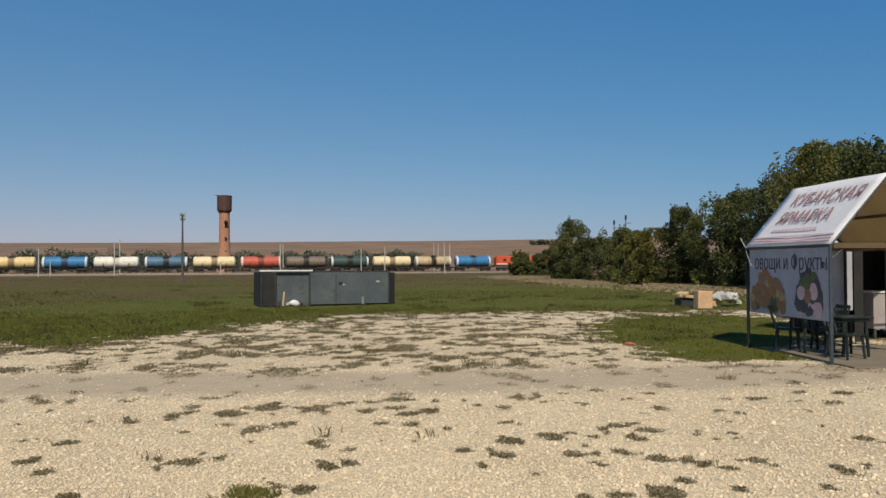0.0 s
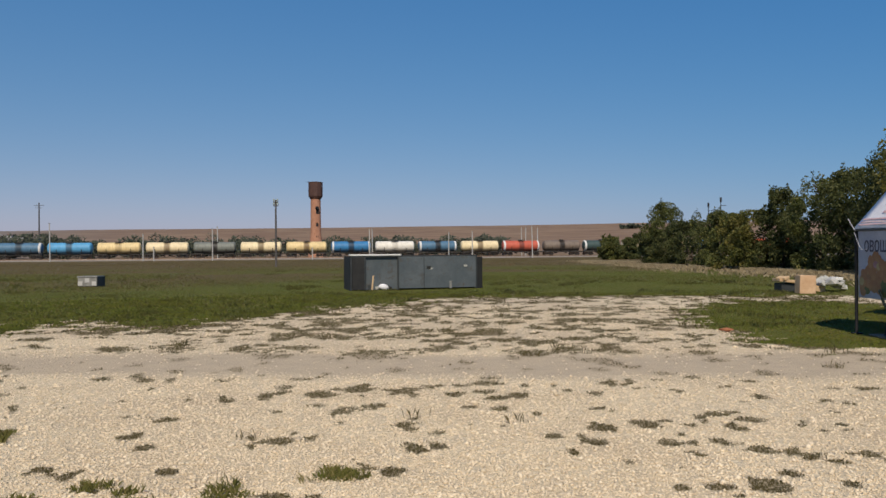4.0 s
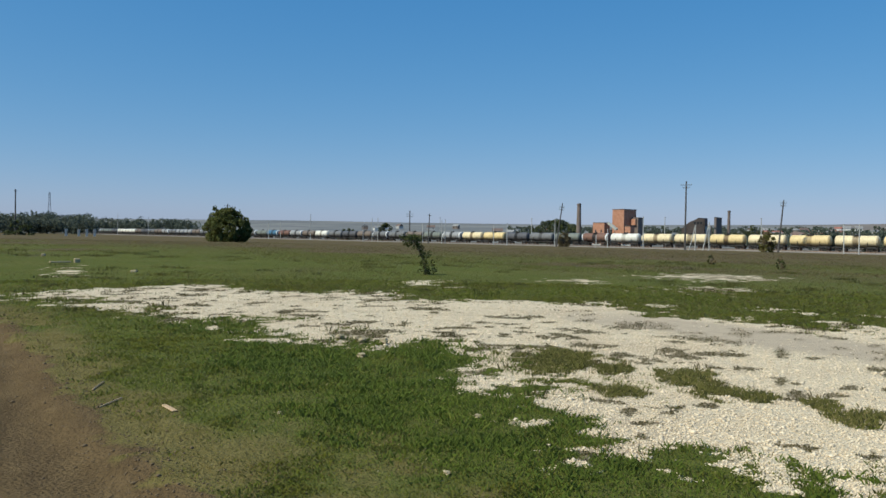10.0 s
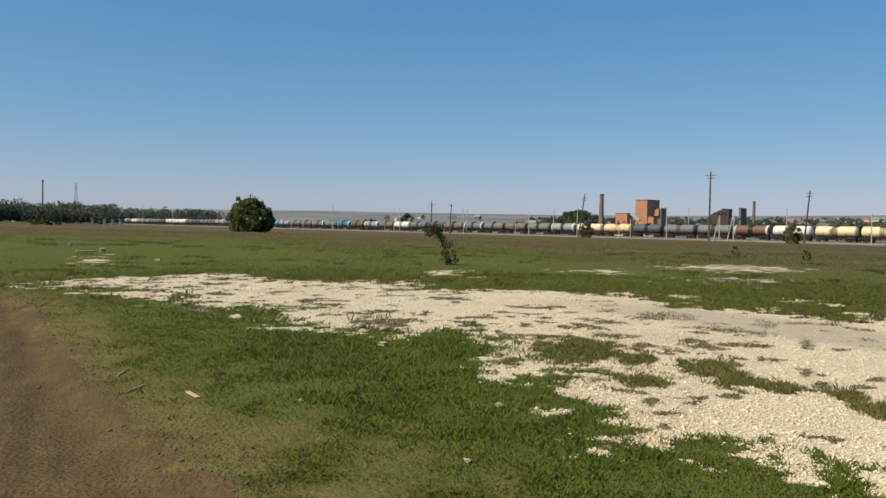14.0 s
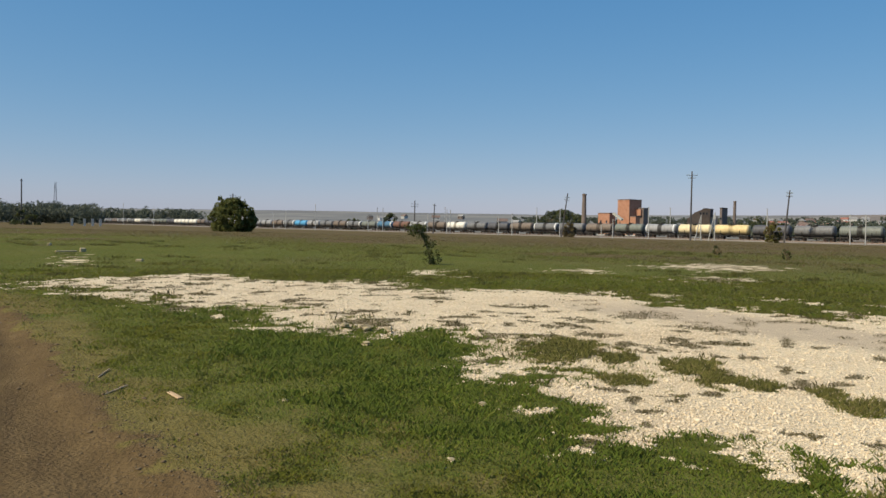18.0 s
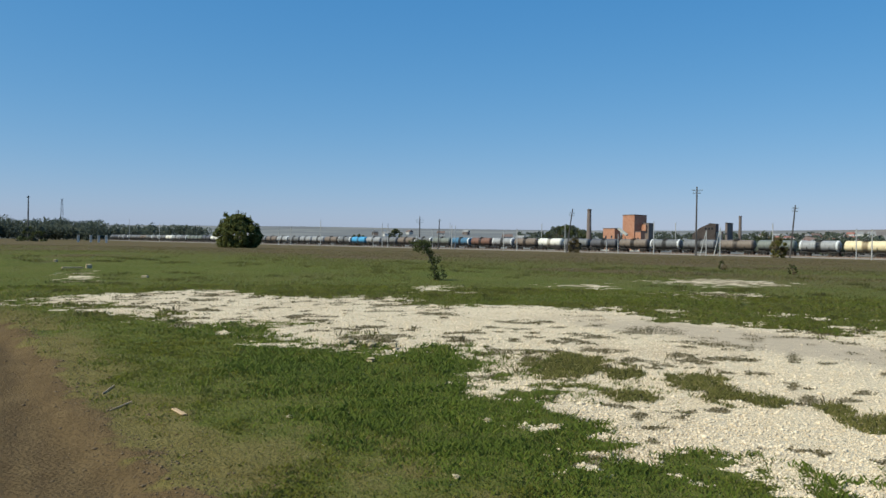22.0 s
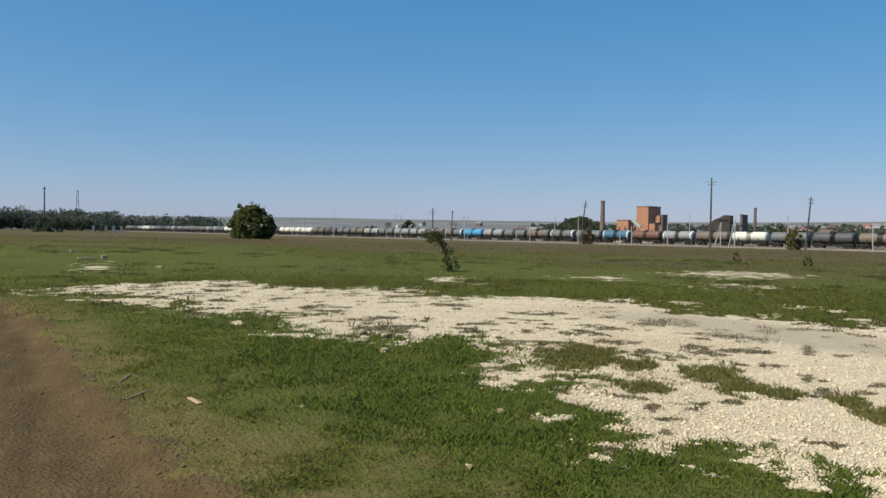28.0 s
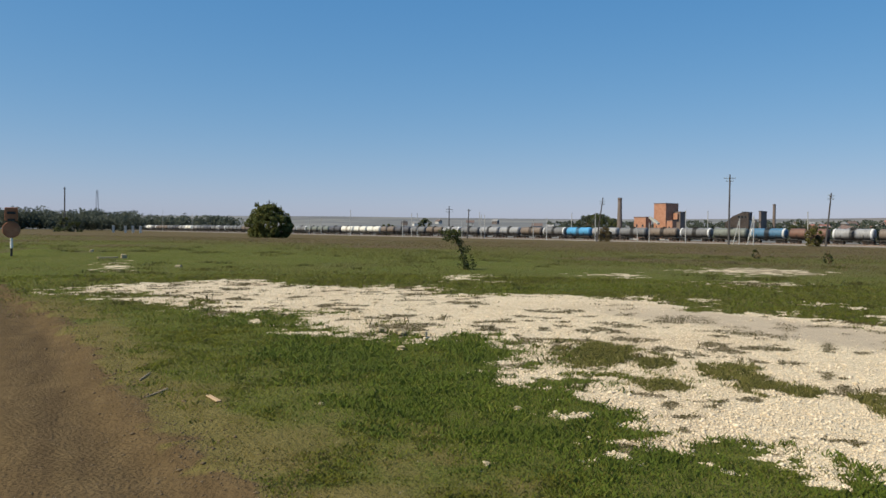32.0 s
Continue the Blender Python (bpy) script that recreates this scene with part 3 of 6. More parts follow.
WEEDS_A = [(-3.3, 6.57, 0.09, 0.16), (-3.6, 7, 0.07, 0.09), (-3.72, 6.94, 0.06, 0.09), (-2.51, 6.98, 0.04, 0.11), (-2.41, 6.7, 0.04, 0.08), (-2.25, 6.88, 0.14, 0.12), (-2.19, 7.23, 0.06, 0.09), (-1.35, 6.05, 0.14, 0.15),
           (-1.53, 5.91, 0.13, 0.09), (-1.07, 6.05, 0.08, 0.09), (-1.42, 6.35, 0.07, 0.05), (-1.21, 7.57, 0.16, 0.17), (-0.93, 7.29, 0.21, 0.13), (-0.83, 6.82, 0.09, 0.1), (-1.18, 7.91, 0.08, 0.08), (-1.86, 7.7, 0.07, 0.08),
           (-2.33, 8.52, 0.1, 0.09), (-2.03, 8.28, 0.15, 0.09), (-2.46, 9.23, 0.17, 0.18), (-2.13, 9.51, 0.16, 0.19), (-1.54, 9.43, 0.22, 0.26), (-1.22, 9.8, 0.17, 0.16)]
WEEDS_B = [(-3.55, 8.92, 0.06, 0.18), (-3.4, 8.69, 0.12, 0.13), (-3.22, 8.72, 0.09, 0.1), (-3.99, 8.99, 0.05, 0.11), (-3.88, 8.7, 0.06, 0.1), (-3.61, 9.33, 0.05, 0.12), (-4.69, 10, 0.05, 0.18), (-4.95, 10.71, 0.12, 0.16),
           (-4.37, 10.69, 0.11, 0.15), (-4.15, 10.92, 0.13, 0.21), (-5.82, 11.22, 0.11, 0.29), (-5.58, 10.06, 0.06, 0.14), (-0.57, 10.03, 0.2, 0.21), (-0.87, 9.83, 0.18, 0.16), (-0.57, 9.48, 0.15, 0.15), (-0.37, 9.05, 0.13, 0.14),
           (-0.13, 9.25, 0.11, 0.18), (-0.89, 9.27, 0.11, 0.11), (-0.67, 8.55, 0.11, 0.09), (-0.11, 9.93, 0.06, 0.12), (0.41, 9.61, 0.08, 0.15), (0.71, 9.49, 0.09, 0.19)]
WEEDS_C = [(0.25, 9.93, 0.04, 0.12), (0.03, 8.24, 0.04, 0.08), (0.67, 8.55, 0.08, 0.06), (0.81, 8.46, 0.04, 0.09), (0.34, 8.04, 0.04, 0.08), (1.06, 7.9, 0.12, 0.16), (1.3, 8, 0.1, 0.08), (1.18, 7.74, 0.08, 0.08),
           (1.63, 8.21, 0.08, 0.11), (1.47, 7.81, 0.09, 0.08), (1.87, 8.35, 0.11, 0.09), (1.81, 7.86, 0.09, 0.1), (2.1, 8.12, 0.13, 0.11), (1.89, 7.71, 0.1, 0.1), (2.57, 8.06, 0.05, 0.14), (2.89, 7.92, 0.06, 0.08),
           (1.32, 7.46, 0.04, 0.09), (0.18, 7.34, 0.06, 0.09), (0.53, 7.12, 0.08, 0.13), (0.44, 7.31, 0.04, 0.07), (0.32, 6.76, 0.04, 0.13), (1.16, 7.13, 0.09, 0.11)]
WEEDS_D = [(1.36, 7.13, 0.04, 0.06), (1.67, 7.12, 0.12, 0.13), (1.88, 6.97, 0.13, 0.12), (2.11, 6.91, 0.05, 0.1), (2.22, 6.81, 0.06, 0.1), (2.69, 6.96, 0.12, 0.17), (2.37, 6.62, 0.1, 0.1), (2.33, 6.85, 0.12, 0.06),
           (2.77, 6.67, 0.07, 0.08), (3.27, 6.64, 0.05, 0.12), (3.3, 6.47, 0.1, 0.12), (3.53, 6.64, 0.04, 0.08), (2.93, 6.08, 0.05, 0.12), (1.87, 6.28, 0.09, 0.15), (1.74, 5.93, 0.06, 0.09), (1.31, 5.87, 0.12, 0.07),
           (1.05, 5.84, 0.07, 0.07), (0.75, 6.47, 0.05, 0.05), (2.57, 9.41, 0.1, 0.15), (3.13, 11.14, 0.14, 0.16), (3.94, 8.28, 0.05, 0.09), (2.24, 6.03, 0.05, 0.1)]
WEEDS_E = [(-2.62, 12.51, 0.56, 0.53), (-6.16, 13.44, 0.33, 0.74), (-7.09, 13.04, 0.28, 0.4), (-4.94, 13.12, 0.21, 0.46), (-4.38, 12.96, 0.22, 0.29), (-3.87, 13.44, 0.19, 0.31), (-1.52, 13.37, 0.57, 0.22), (0.05, 13.04, 0.37, 0.28),
           (0.58, 13.53, 0.23, 0.53), (1.18, 13.29, 0.17, 0.37), (-1, 13.36, 0.1, 0.37), (2.61, 13.1, 0.19, 0.22), (-1.19, 17.65, 0.35, 0.52), (-4.68, 17.79, 0.31, 0.68), (-4.06, 15.03, 0.19, 0.39), (-5.85, 14.55, 0.1, 0.38),
           (0.92, 11.3, 0.16, 0.16), (-1.89, 11.07, 0.11, 0.21), (6.43, 12.64, 0.53, 0.37), (5.48, 12.34, 0.17, 0.21)]
WEEDS_MID = [(-12.08, 8.52, 0.46, 0.33), (-12.66, 10.14, 0.58, 0.72), (-10.58, 9.76, 0.53, 0.49), (-10.97, 11.1, 0.21, 0.59), (-9.04, 9.91, 0.08, 0.66), (-10.52, 7.33, 0.36, 0.31), (-11.55, 7.2, 0.17, 0.27), (-9.08, 8.1, 0.28, 0.29),
             (-9.73, 8.3, 0.21, 0.32), (-9.02, 7.31, 0.26, 0.26), (-7.98, 8.07, 0.14, 0.26), (-7.15, 7.77, 0.1, 0.22), (-6.45, 7.26, 0.12, 0.3), (-7.3, 9.74, 0.21, 0.24), (-6.52, 8.2, 0.13, 0.13), (-5.53, 8.05, 0.05, 0.16),
             (-6.27, 5.35, 0.06, 0.18), (-6.45, 4.94, 0.09, 0.3), (-5.96, 4.73, 0.15, 0.13), (-5.61, 4.38, 0.1, 0.17), (-4.39, 5.67, 0.1, 0.21), (-2.77, 5.87, 0.06, 0.09), (-3.26, 6.61, 0.07, 0.13), (-1.77, 5.41, 0.1, 0.09)]
TUFTS = [(-9.4, 6, 0.55, 0.92), (-8.53, 6.25, 0.27, 0.42), (-7.65, 6.69, 0.39, 0.53), (-6.93, 6.51, 0.29, 0.36), (-6.49, 6.64, 0.22, 0.27), (-7.33, 5.54, 0.29, 0.26), (-5.4, 6.89, 0.36, 0.37), (-5.91, 6.98, 0.13, 0.34),
         (-4.81, 6.78, 0.15, 0.28), (-3.33, 4.81, 0.26, 0.3), (-3.4, 4.5, 0.16, 0.15), (-2.62, 4.95, 0.18, 0.2), (-2.16, 5.47, 0.12, 0.22), (-3.13, 5.46, 0.12, 0.1), (-2.79, 5.37, 0.13, 0.07), (-1.51, 5.92, 0.21, 0.13)]
STONY = [(-28.7, 27.79, 2.37, 3.84), (-26.82, 18.52, 1.24, 1.77), (-29.41, 24.38, 0.86, 1.79), (-21.34, 19.84, 1.69, 2.05), (-16.26, 13.85, 0.5, 0.74), (-37.44, -0.1, 0.64, 4.96), (-13.79, 16.25, 1.46, 0.52), (-26.34, 11.59, 0.9, 2.47)]
LUSH = [(-7.98, 3.16, 1.15, 1.4), (-10.47, 2.64, 0.96, 1.71), (-6.09, 2.89, 0.52, 0.85), (-4.72, 3.55, 0.41, 0.49), (-10.03, 4.42, 0.47, 1.01)]
BRIGHT = [(-11.97, 0.77, 0.83, 2.98), (-16.79, 0.28, 1.32, 1.54), (-4.46, 4.35, 0.34, 0.45), (-9.76, 1.9, 0.53, 1.64), (-6.86, 2.43, 0.41, 0.33)]
STRAWY = [(-6.44, 1.23, 0.61, 0.48), (-5.55, 1.94, 0.45, 0.49), (-4.98, 1.43, 0.53, 0.19), (-5.88, 0.53, 0.34, 0.54), (-12.78, -0.18, 0.38, 4.05), (-9.85, 0.08, 0.24, 1.51), (-7.54, 0.23, 0.28, 0.65), (-6.9, 0.63, 0.27, 0.41),
          (-6.06, 0.86, 0.36, 0.44), (-16.38, -0.5, 0.58, 2.27), (-6.39, 2.25, 0.28, 0.26), (-4.78, 2.28, 0.33, 0.23), (-7.23, 1.59, 0.3, 0.35)]
WEED_SPOTS = WEEDS_A + WEEDS_B + WEEDS_C + WEEDS_D + WEEDS_E + WEEDS_MID


def spots(x, y, places, wobble, soft=0.35):
    """Share of ground covered by ragged patches: place, half width across and half depth along the line from the origin."""
    out = np.zeros(x.shape)
    for px, py, a, b in places:
        reach = 2.2 * max(a, b)
        near = np.nonzero((np.abs(x - px) < reach) & (np.abs(y - py) < reach))
        r = math.hypot(px, py)
        ox, oy = px / r, py / r
        dx, dy = x[near] - px, y[near] - py
        q = np.hypot((dx * oy - dy * ox) / a, (dx * ox + dy * oy) / b)
        out[near] = np.maximum(out[near], step(1.0 + soft, 1.0 - soft, q + wobble[near]))
    return out


def turf_tone(x, y, n2, n3):
    """Rank, fresh and straw-dry shares of the turf."""
    w = (n2 - 0.5) * 1.5 + (n3 - 0.5) * 1.1
    lush = spots(x, y, LUSH, w, 0.5)
    bright = spots(x, y, BRIGHT, w, 0.6)
    straw = spots(x, y, STRAWY, w, 0.55)
    return lush, bright, straw


def zones(x, y):
    """Shares of turf, bare earth, rolled track, low weeds and dry growth at a place."""
    n1, n2 = fbm(x * 0.5, y * 0.5, 21), fbm(x * 1.7, y * 1.7, 31)
    n3 = fbm(x * 4.1, y * 4.1, 61, 3)
    n4 = fbm(x * 1.9, y * 2.6, 91, 5)
    plot = outline(x, y, LOT)
    far_side = step(3, 9, y + 0.35 * np.abs(x) * (x < -12))
    lot = plot + (n1 - 0.5) * (0.5 + 2.2 * far_side) + (n2 - 0.5) * (0.9 + 1.5 * far_side) + (n3 - 0.5) * (1.7 + 0.6 * far_side)
    grass = step(-0.32, 0.28, lot)
    cover = step(-0.6, 0.25, lot + (n3 - 0.5) * 1.2)
    rag = (n2 - 0.5) * 1.3 + (n3 - 0.5) * 1.9
    grow_in = spots(x, y, TUFTS, rag + 0.1, 0.45)
    cover, grass = np.maximum(cover, 0.8 * grow_in), np.maximum(grass, 0.52 * grow_in)
    turf = outline(x, y, STALL_TURF) + (n2 - 0.5) * 1.6 + (n3 - 0.5)
    grass = np.maximum(grass, step(0.3, -0.3, turf))
    cover = np.maximum(cover, step(0.5, -0.4, turf))
    # creeping weeds: thick near the meadow, rare on the fresh stone
    r = np.hypot(x, y)
    back = step(12.4, 14.5, y + 0.25 * x * (x < 0))
    n5 = fbm(x * 3.0, y * 2.2, 191, 4)
    share = 0.105 * back + 0.05 * step(-3.0, -0.3, plot) + 0.03 * step(-13, -18, x) - 0.06 * step(12.5, 8, r)
    weed = step(0.645, 0.668, 0.45 * n4 + 0.55 * n5 + 0.22 * (n3 - 0.5) + share + 0.02) * step(5.2, 5.8, r)
    weed = np.maximum(weed, spots(x, y, WEED_SPOTS, 0.16 + (n3 - 0.5) * 1.6 + (n2 - 0.5) * 0.5 + (fbm(x * 8.0, y * 8.0, 67, 2) - 0.5) * 2.0, 0.22))
    mid = np.interp(x, [-16, -13.8, -9, -4.5, 0, 6, 14], [10.6, 10.7, 11.1, 11.5, 11.6, 12.4, 13.5])
    band = step(1.7, 0.7, np.abs(y - mid) + (n1 - 0.5) * 1.2) * step(-17, -13, x)
    soiled = step(12, 15, y) * step(-30, -16, x) * step(0.40, 0.60, n1)
    band = np.maximum(band, 0.4 * soiled)
    weed = weed * (1 - 0.6 * step(1.6, 0.6, np.abs(y - mid)))
    road = outline(x, y, ROAD)
    dirt = step(0.45, -0.2, road + (n1 - 0.5) * 0.5 + (n2 - 0.5) * 0.7 + (n3 - 0.5) * 0.4)
    lush, fresh, straw = turf_tone(x, y, n2, n3)
    bare = step(0.50, 0.66, n2 + 0.20 * step(1.5, 0.1, road)) * step(1.5, 0.5, road) * step(-24, -18, x)
    bare = np.maximum(bare * (1 - lush), 0.8 * straw * step(0.34, 0.6, n2 + 0.5 * (n3 - 0.5)))
    # trodden and stony spots in the meadow
    gone = 1 - spots(x, y, STONY[:1], (n2 - 0.5) * 1.6 + (n3 - 0.5) * 1.4, 0.3)
    gone = np.minimum(gone, 1 - 0.8 * spots(x, y, STONY[1:], 0.35 + (n2 - 0.5) * 3.2 + (n3 - 0.5) * 2.6, 0.3))
    grass, cover = grass * gone, cover * gone
    d = x * TN[0] + y * TN[1]
    dry = np.clip(step(45, 135, d + (n1 - 0.5) * 20 + 0.45 * np.abs(x)) + 0.8 * step(0.52, 0.68, fbm(x * 0.05, y * 0.09, 41)) * step(25, 60, r), 0, 1)
    dry = np.maximum(dry, 0.5 * bare)
    zones.bare, zones.lush, zones.fresh, zones.straw = bare, lush, fresh, straw
    return grass, dirt, band, weed, dry, cover * (1 - 0.55 * bare)


def build_ground():
    azs = np.concatenate([np.arange(-36, 106, 0.33), np.arange(108, 324, 4.0)])
    rs = np.concatenate([[0.002, 0.35, 0.7, 1.0], 1.3 * 1.0142 ** np.arange(0, 580)])
    A, R = np.meshgrid(np.radians(azs), rs)
    x, y = -np.sin(A) * R, np.cos(A) * R
    z = land(x, y)
    na, nr = len(azs), len(rs)
    verts = np.stack([x, y, z], -1).reshape(-1, 3)
    i, j = np.meshgrid(np.arange(nr - 1), np.arange(na), indexing="ij")
    k = (j + 1) % na
    faces = np.stack([i * na + j, (i + 1) * na + j, (i + 1) * na + k, i * na + k], -1).reshape(-1, 4)[:, ::-1]
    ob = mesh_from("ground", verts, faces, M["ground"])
    me = ob.data
    me.polygons.foreach_set("use_smooth", [True] * len(me.polygons))
    vx, vy = verts[:, 0], verts[:, 1]
    grass, dirt, band, weed, dry, cover = zones(vx, vy)
    bare = zones.bare
    vr = np.hypot(vx, vy)
    vd = vx * TN[0] + vy * TN[1]
    vaz = np.degrees(np.arctan2(-vx, vy))
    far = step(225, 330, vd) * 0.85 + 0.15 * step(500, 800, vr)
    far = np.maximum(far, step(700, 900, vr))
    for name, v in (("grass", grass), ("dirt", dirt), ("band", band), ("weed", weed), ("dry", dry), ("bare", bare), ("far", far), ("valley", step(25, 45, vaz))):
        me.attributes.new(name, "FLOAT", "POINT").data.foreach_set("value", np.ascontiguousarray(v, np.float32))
    return tagged(ob, "gravel lot with turf, bare earth and open meadow", "ground", kind="structure")


build_ground()


# ---------------------------------------------------------------- railway
def along(s, d, z=0.0):
    p = TN * d + TT * s
    return p[0], p[1], z


def strip(name, profile, s0, s1, material, step_m=20.0):
    """A long body along the track with the cross-section profile of (d, z)."""
    ss = np.arange(s0, s1 + 1, step_m)
    k = len(profile)
    v = np.array([along(s, TRACK_D + d, z) for s in ss for d, z in profile])
    f = []
    for i in range(len(ss) - 1):
        for j in range(k - 1):
            f.append((i * k + j, (i + 1) * k + j, (i + 1) * k + j + 1, i * k + j + 1))
    return mesh_from(name, v, np.array(f), material)


tagged(strip("railway_embankment", [(-6.5, -1.1), (-3.0, -0.62), (-1.9, -0.58), (1.9, -0.58), (6.3, -0.58), (8.5, -1.1)], -420, 1700, M["ballast"]),
       "long grey-brown ballast bed of the railway", "track bed", kind="structure")
for off in (-0.76, 0.76):
    tagged(strip("rail", [(off - 0.04, -0.59), (off - 0.035, RAIL_Z), (off + 0.035, RAIL_Z), (off + 0.04, -0.59)], -420, 1700, M["rail"]),
           "rusty steel running rail", "rail", "rails of the line", "structure")


def tank_wagon():
    """An eight-wheel oil tank wagon, 12.02 m over the couplers; x along the track, z from the rail head."""
    w = new("tank_wagon")
    prof = [(0.35, -5.42), (0.95, -5.36), (1.32, -5.2), (1.48, -4.95), (1.5, -4.7), (1.5, 4.7), (1.48, 4.95), (1.32, 5.2), (0.95, 5.36), (0.35, 5.42)]
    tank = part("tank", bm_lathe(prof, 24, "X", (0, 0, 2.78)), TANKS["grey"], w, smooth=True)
    for sx in (-1, 1):
        part("end_ring", bm_lathe([(1.505, 4.66 * sx), (1.515, 4.68 * sx), (1.50, 4.97 * sx), (1.34, 5.2 * sx)], 24, "X", (0, 0, 2.78)), M["white_paint"], w, smooth=True)
    part("dome", bm_join(bm_lathe([(0.5, 0), (0.5, 0.28), (0.42, 0.36), (0.1, 0.4)], 14, at=(0, 0, 4.2)), bm_tube((0.75, 0.2, 4.2), (0.75, 0.2, 4.5), 0.09)), M["grease"], w)
    plat = bm_join(bm_box(2.0, 0.5, 0.05, (0, -0.75, 4.25)), bm_box(2.0, 0.5, 0.05, (0, 0.75, 4.25)))
    for px in (-0.95, 0.95):
        for py in (-0.98, 0.98):
            plat = bm_join(plat, bm_tube((px, py, 4.25), (px, py, 4.75), 0.025, seg=5))
    part("platform", plat, M["grease"], w)
    for sy in (-1, 1):
        lad = bm_join(bm_tube((-0.22, 1.62 * sy, 1.1), (-0.22, 1.0 * sy, 4.3), 0.03, seg=5), bm_tube((0.22, 1.62 * sy, 1.1), (0.22, 1.0 * sy, 4.3), 0.03, seg=5))
        for q in range(8):
            u = (q + 0.5) / 8
            lad = bm_join(lad, bm_box(0.44, 0.03, 0.03, (0, (1.62 - 0.62 * u) * sy, 1.1 + 3.2 * u)))
        part("ladder", lad, M["grease"], w)
        for px in (-3.0, 3.0):
            part("strap", bm_box(0.14, 0.05, 1.2, (px, 1.42 * sy, 2.0), turn=pose(0, 0, 0, -18 * sy, 0, 0)), M["grease"], w)
    fr = bm_join(bm_box(11.0, 0.5, 0.32, (0, 0, 1.1)), bm_box(0.3, 2.9, 0.36, (-5.4, 0, 1.1)), bm_box(0.3, 2.9, 0.36, (5.4, 0, 1.1)),
                 bm_box(2.2, 2.6, 0.3, (-3.9, 0, 1.2)), bm_box(2.2, 2.6, 0.3, (3.9, 0, 1.2)), bm_box(11.0, 0.12, 0.14, (0, -1.38, 1.05)), bm_box(11.0, 0.12, 0.14, (0, 1.38, 1.05)),
                 bm_tube((-1.9, 0.7, 0.85), (-0.9, 0.7, 0.85), 0.22), bm_tube((0.8, -0.7, 0.85), (1.5, -0.7, 0.85), 0.2))
    part("underframe", fr, M["grease"], w)
    for sx in (-1, 1):
        part("coupler", bm_join(bm_box(0.62, 0.26, 0.3, (5.72 * sx, 0, 1.06), 0.03), bm_box(0.2, 0.42, 0.36, (5.92 * sx, 0, 1.06), 0.03)), M["grease"], w)
        cx = 3.9 * sx
        bg = bm_box(0.5, 2.1, 0.3, (cx, 0, 0.72))
        for sy in (-1, 1):
            bg = bm_join(bg, bm_box(2.3, 0.16, 0.22, (cx, 1.02 * sy, 0.62), 0.03), bm_box(0.7, 0.2, 0.42, (cx, 1.04 * sy, 0.5), 0.05))
        bogie = part("bogie", bg, M["grease"], w)
        for ax in (-0.925, 0.925):
            for sy in (-1, 1):
                part("wheel", bm_lathe([(0.2, -0.07), (0.475, -0.065), (0.475, 0.065), (0.2, 0.07)], 16, "Y", (cx + ax, 0.79 * sy, 0.475)), M["rail"], bogie)
    return w


COLOURS = ("blue sooty cream green brown red cream navy white blue yellow cream sage cream yellow sky navy orange dark navy brown white "
           "yellow cream yellow cream yellow cream cream white rust sage grey dark yellow cream silver sage brown grey "
           "grey brown dark grey white brown silver rust navy sage grey brown grey silver sky grey brown silver silver grey "
           "silver brown grey dark brown white white white").split()
more = ["grey", "silver", "grey", "brown", "dark", "silver", "sage", "white", "grey", "dark"]
while len(COLOURS) < 100:
    COLOURS.append(more[int(rng.integers(len(more)))])
WORDS = {"blue": "bright blue", "sky": "light blue", "navy": "dull dark blue", "cream": "stained cream", "yellow": "stained ochre yellow", "orange": "orange", "white": "off-white",
         "red": "faded red", "rust": "red-brown", "brown": "grimy grey-brown", "green": "dark green", "sage": "grey-green", "grey": "grimy grey", "dark": "dark grey",
         "silver": "pale grey", "sooty": "cream and oil-blackened"}
S_FIRST, WAGON = 28.5 - 8.5 * 12.02, 12.02
# distance run by the train, metres, at given seconds
RUN = [(0.0, 0.0), (6.0, 72.2), (14.0, 168.1), (20.0, 239.8), (26.0, 311.5), (32.0, 383.2)]
TURN = 180 + TRACK_AZ
train = []
first = tank_wagon()
for k, colour in enumerate(COLOURS):
    w = first if k == 0 else copy_thing(first, Matrix())
    s = S_FIRST + k * WAGON
    w.matrix_basis = pose(*along(s, TRACK_D, RAIL_Z), 0, 0, TURN + (180 if k % 3 == 1 else 0))
    tagged(w, WORDS[colour] + " oil tank wagon coupled in a freight train", "tank wagon", "wagons of the freight train")
    train.append((w, s, TURN + (180 if k % 3 == 1 else 0)))
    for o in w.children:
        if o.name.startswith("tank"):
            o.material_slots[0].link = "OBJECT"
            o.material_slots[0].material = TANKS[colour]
        if o.name.startswith("end_ring") and (colour in ("yellow", "cream", "white", "sky", "sage", "brown") or (colour in ("grey", "dark", "silver", "rust") and k % 5 > 1)):
            o.material_slots[0].link = "OBJECT"
            o.material_slots[0].material = TANKS[colour]


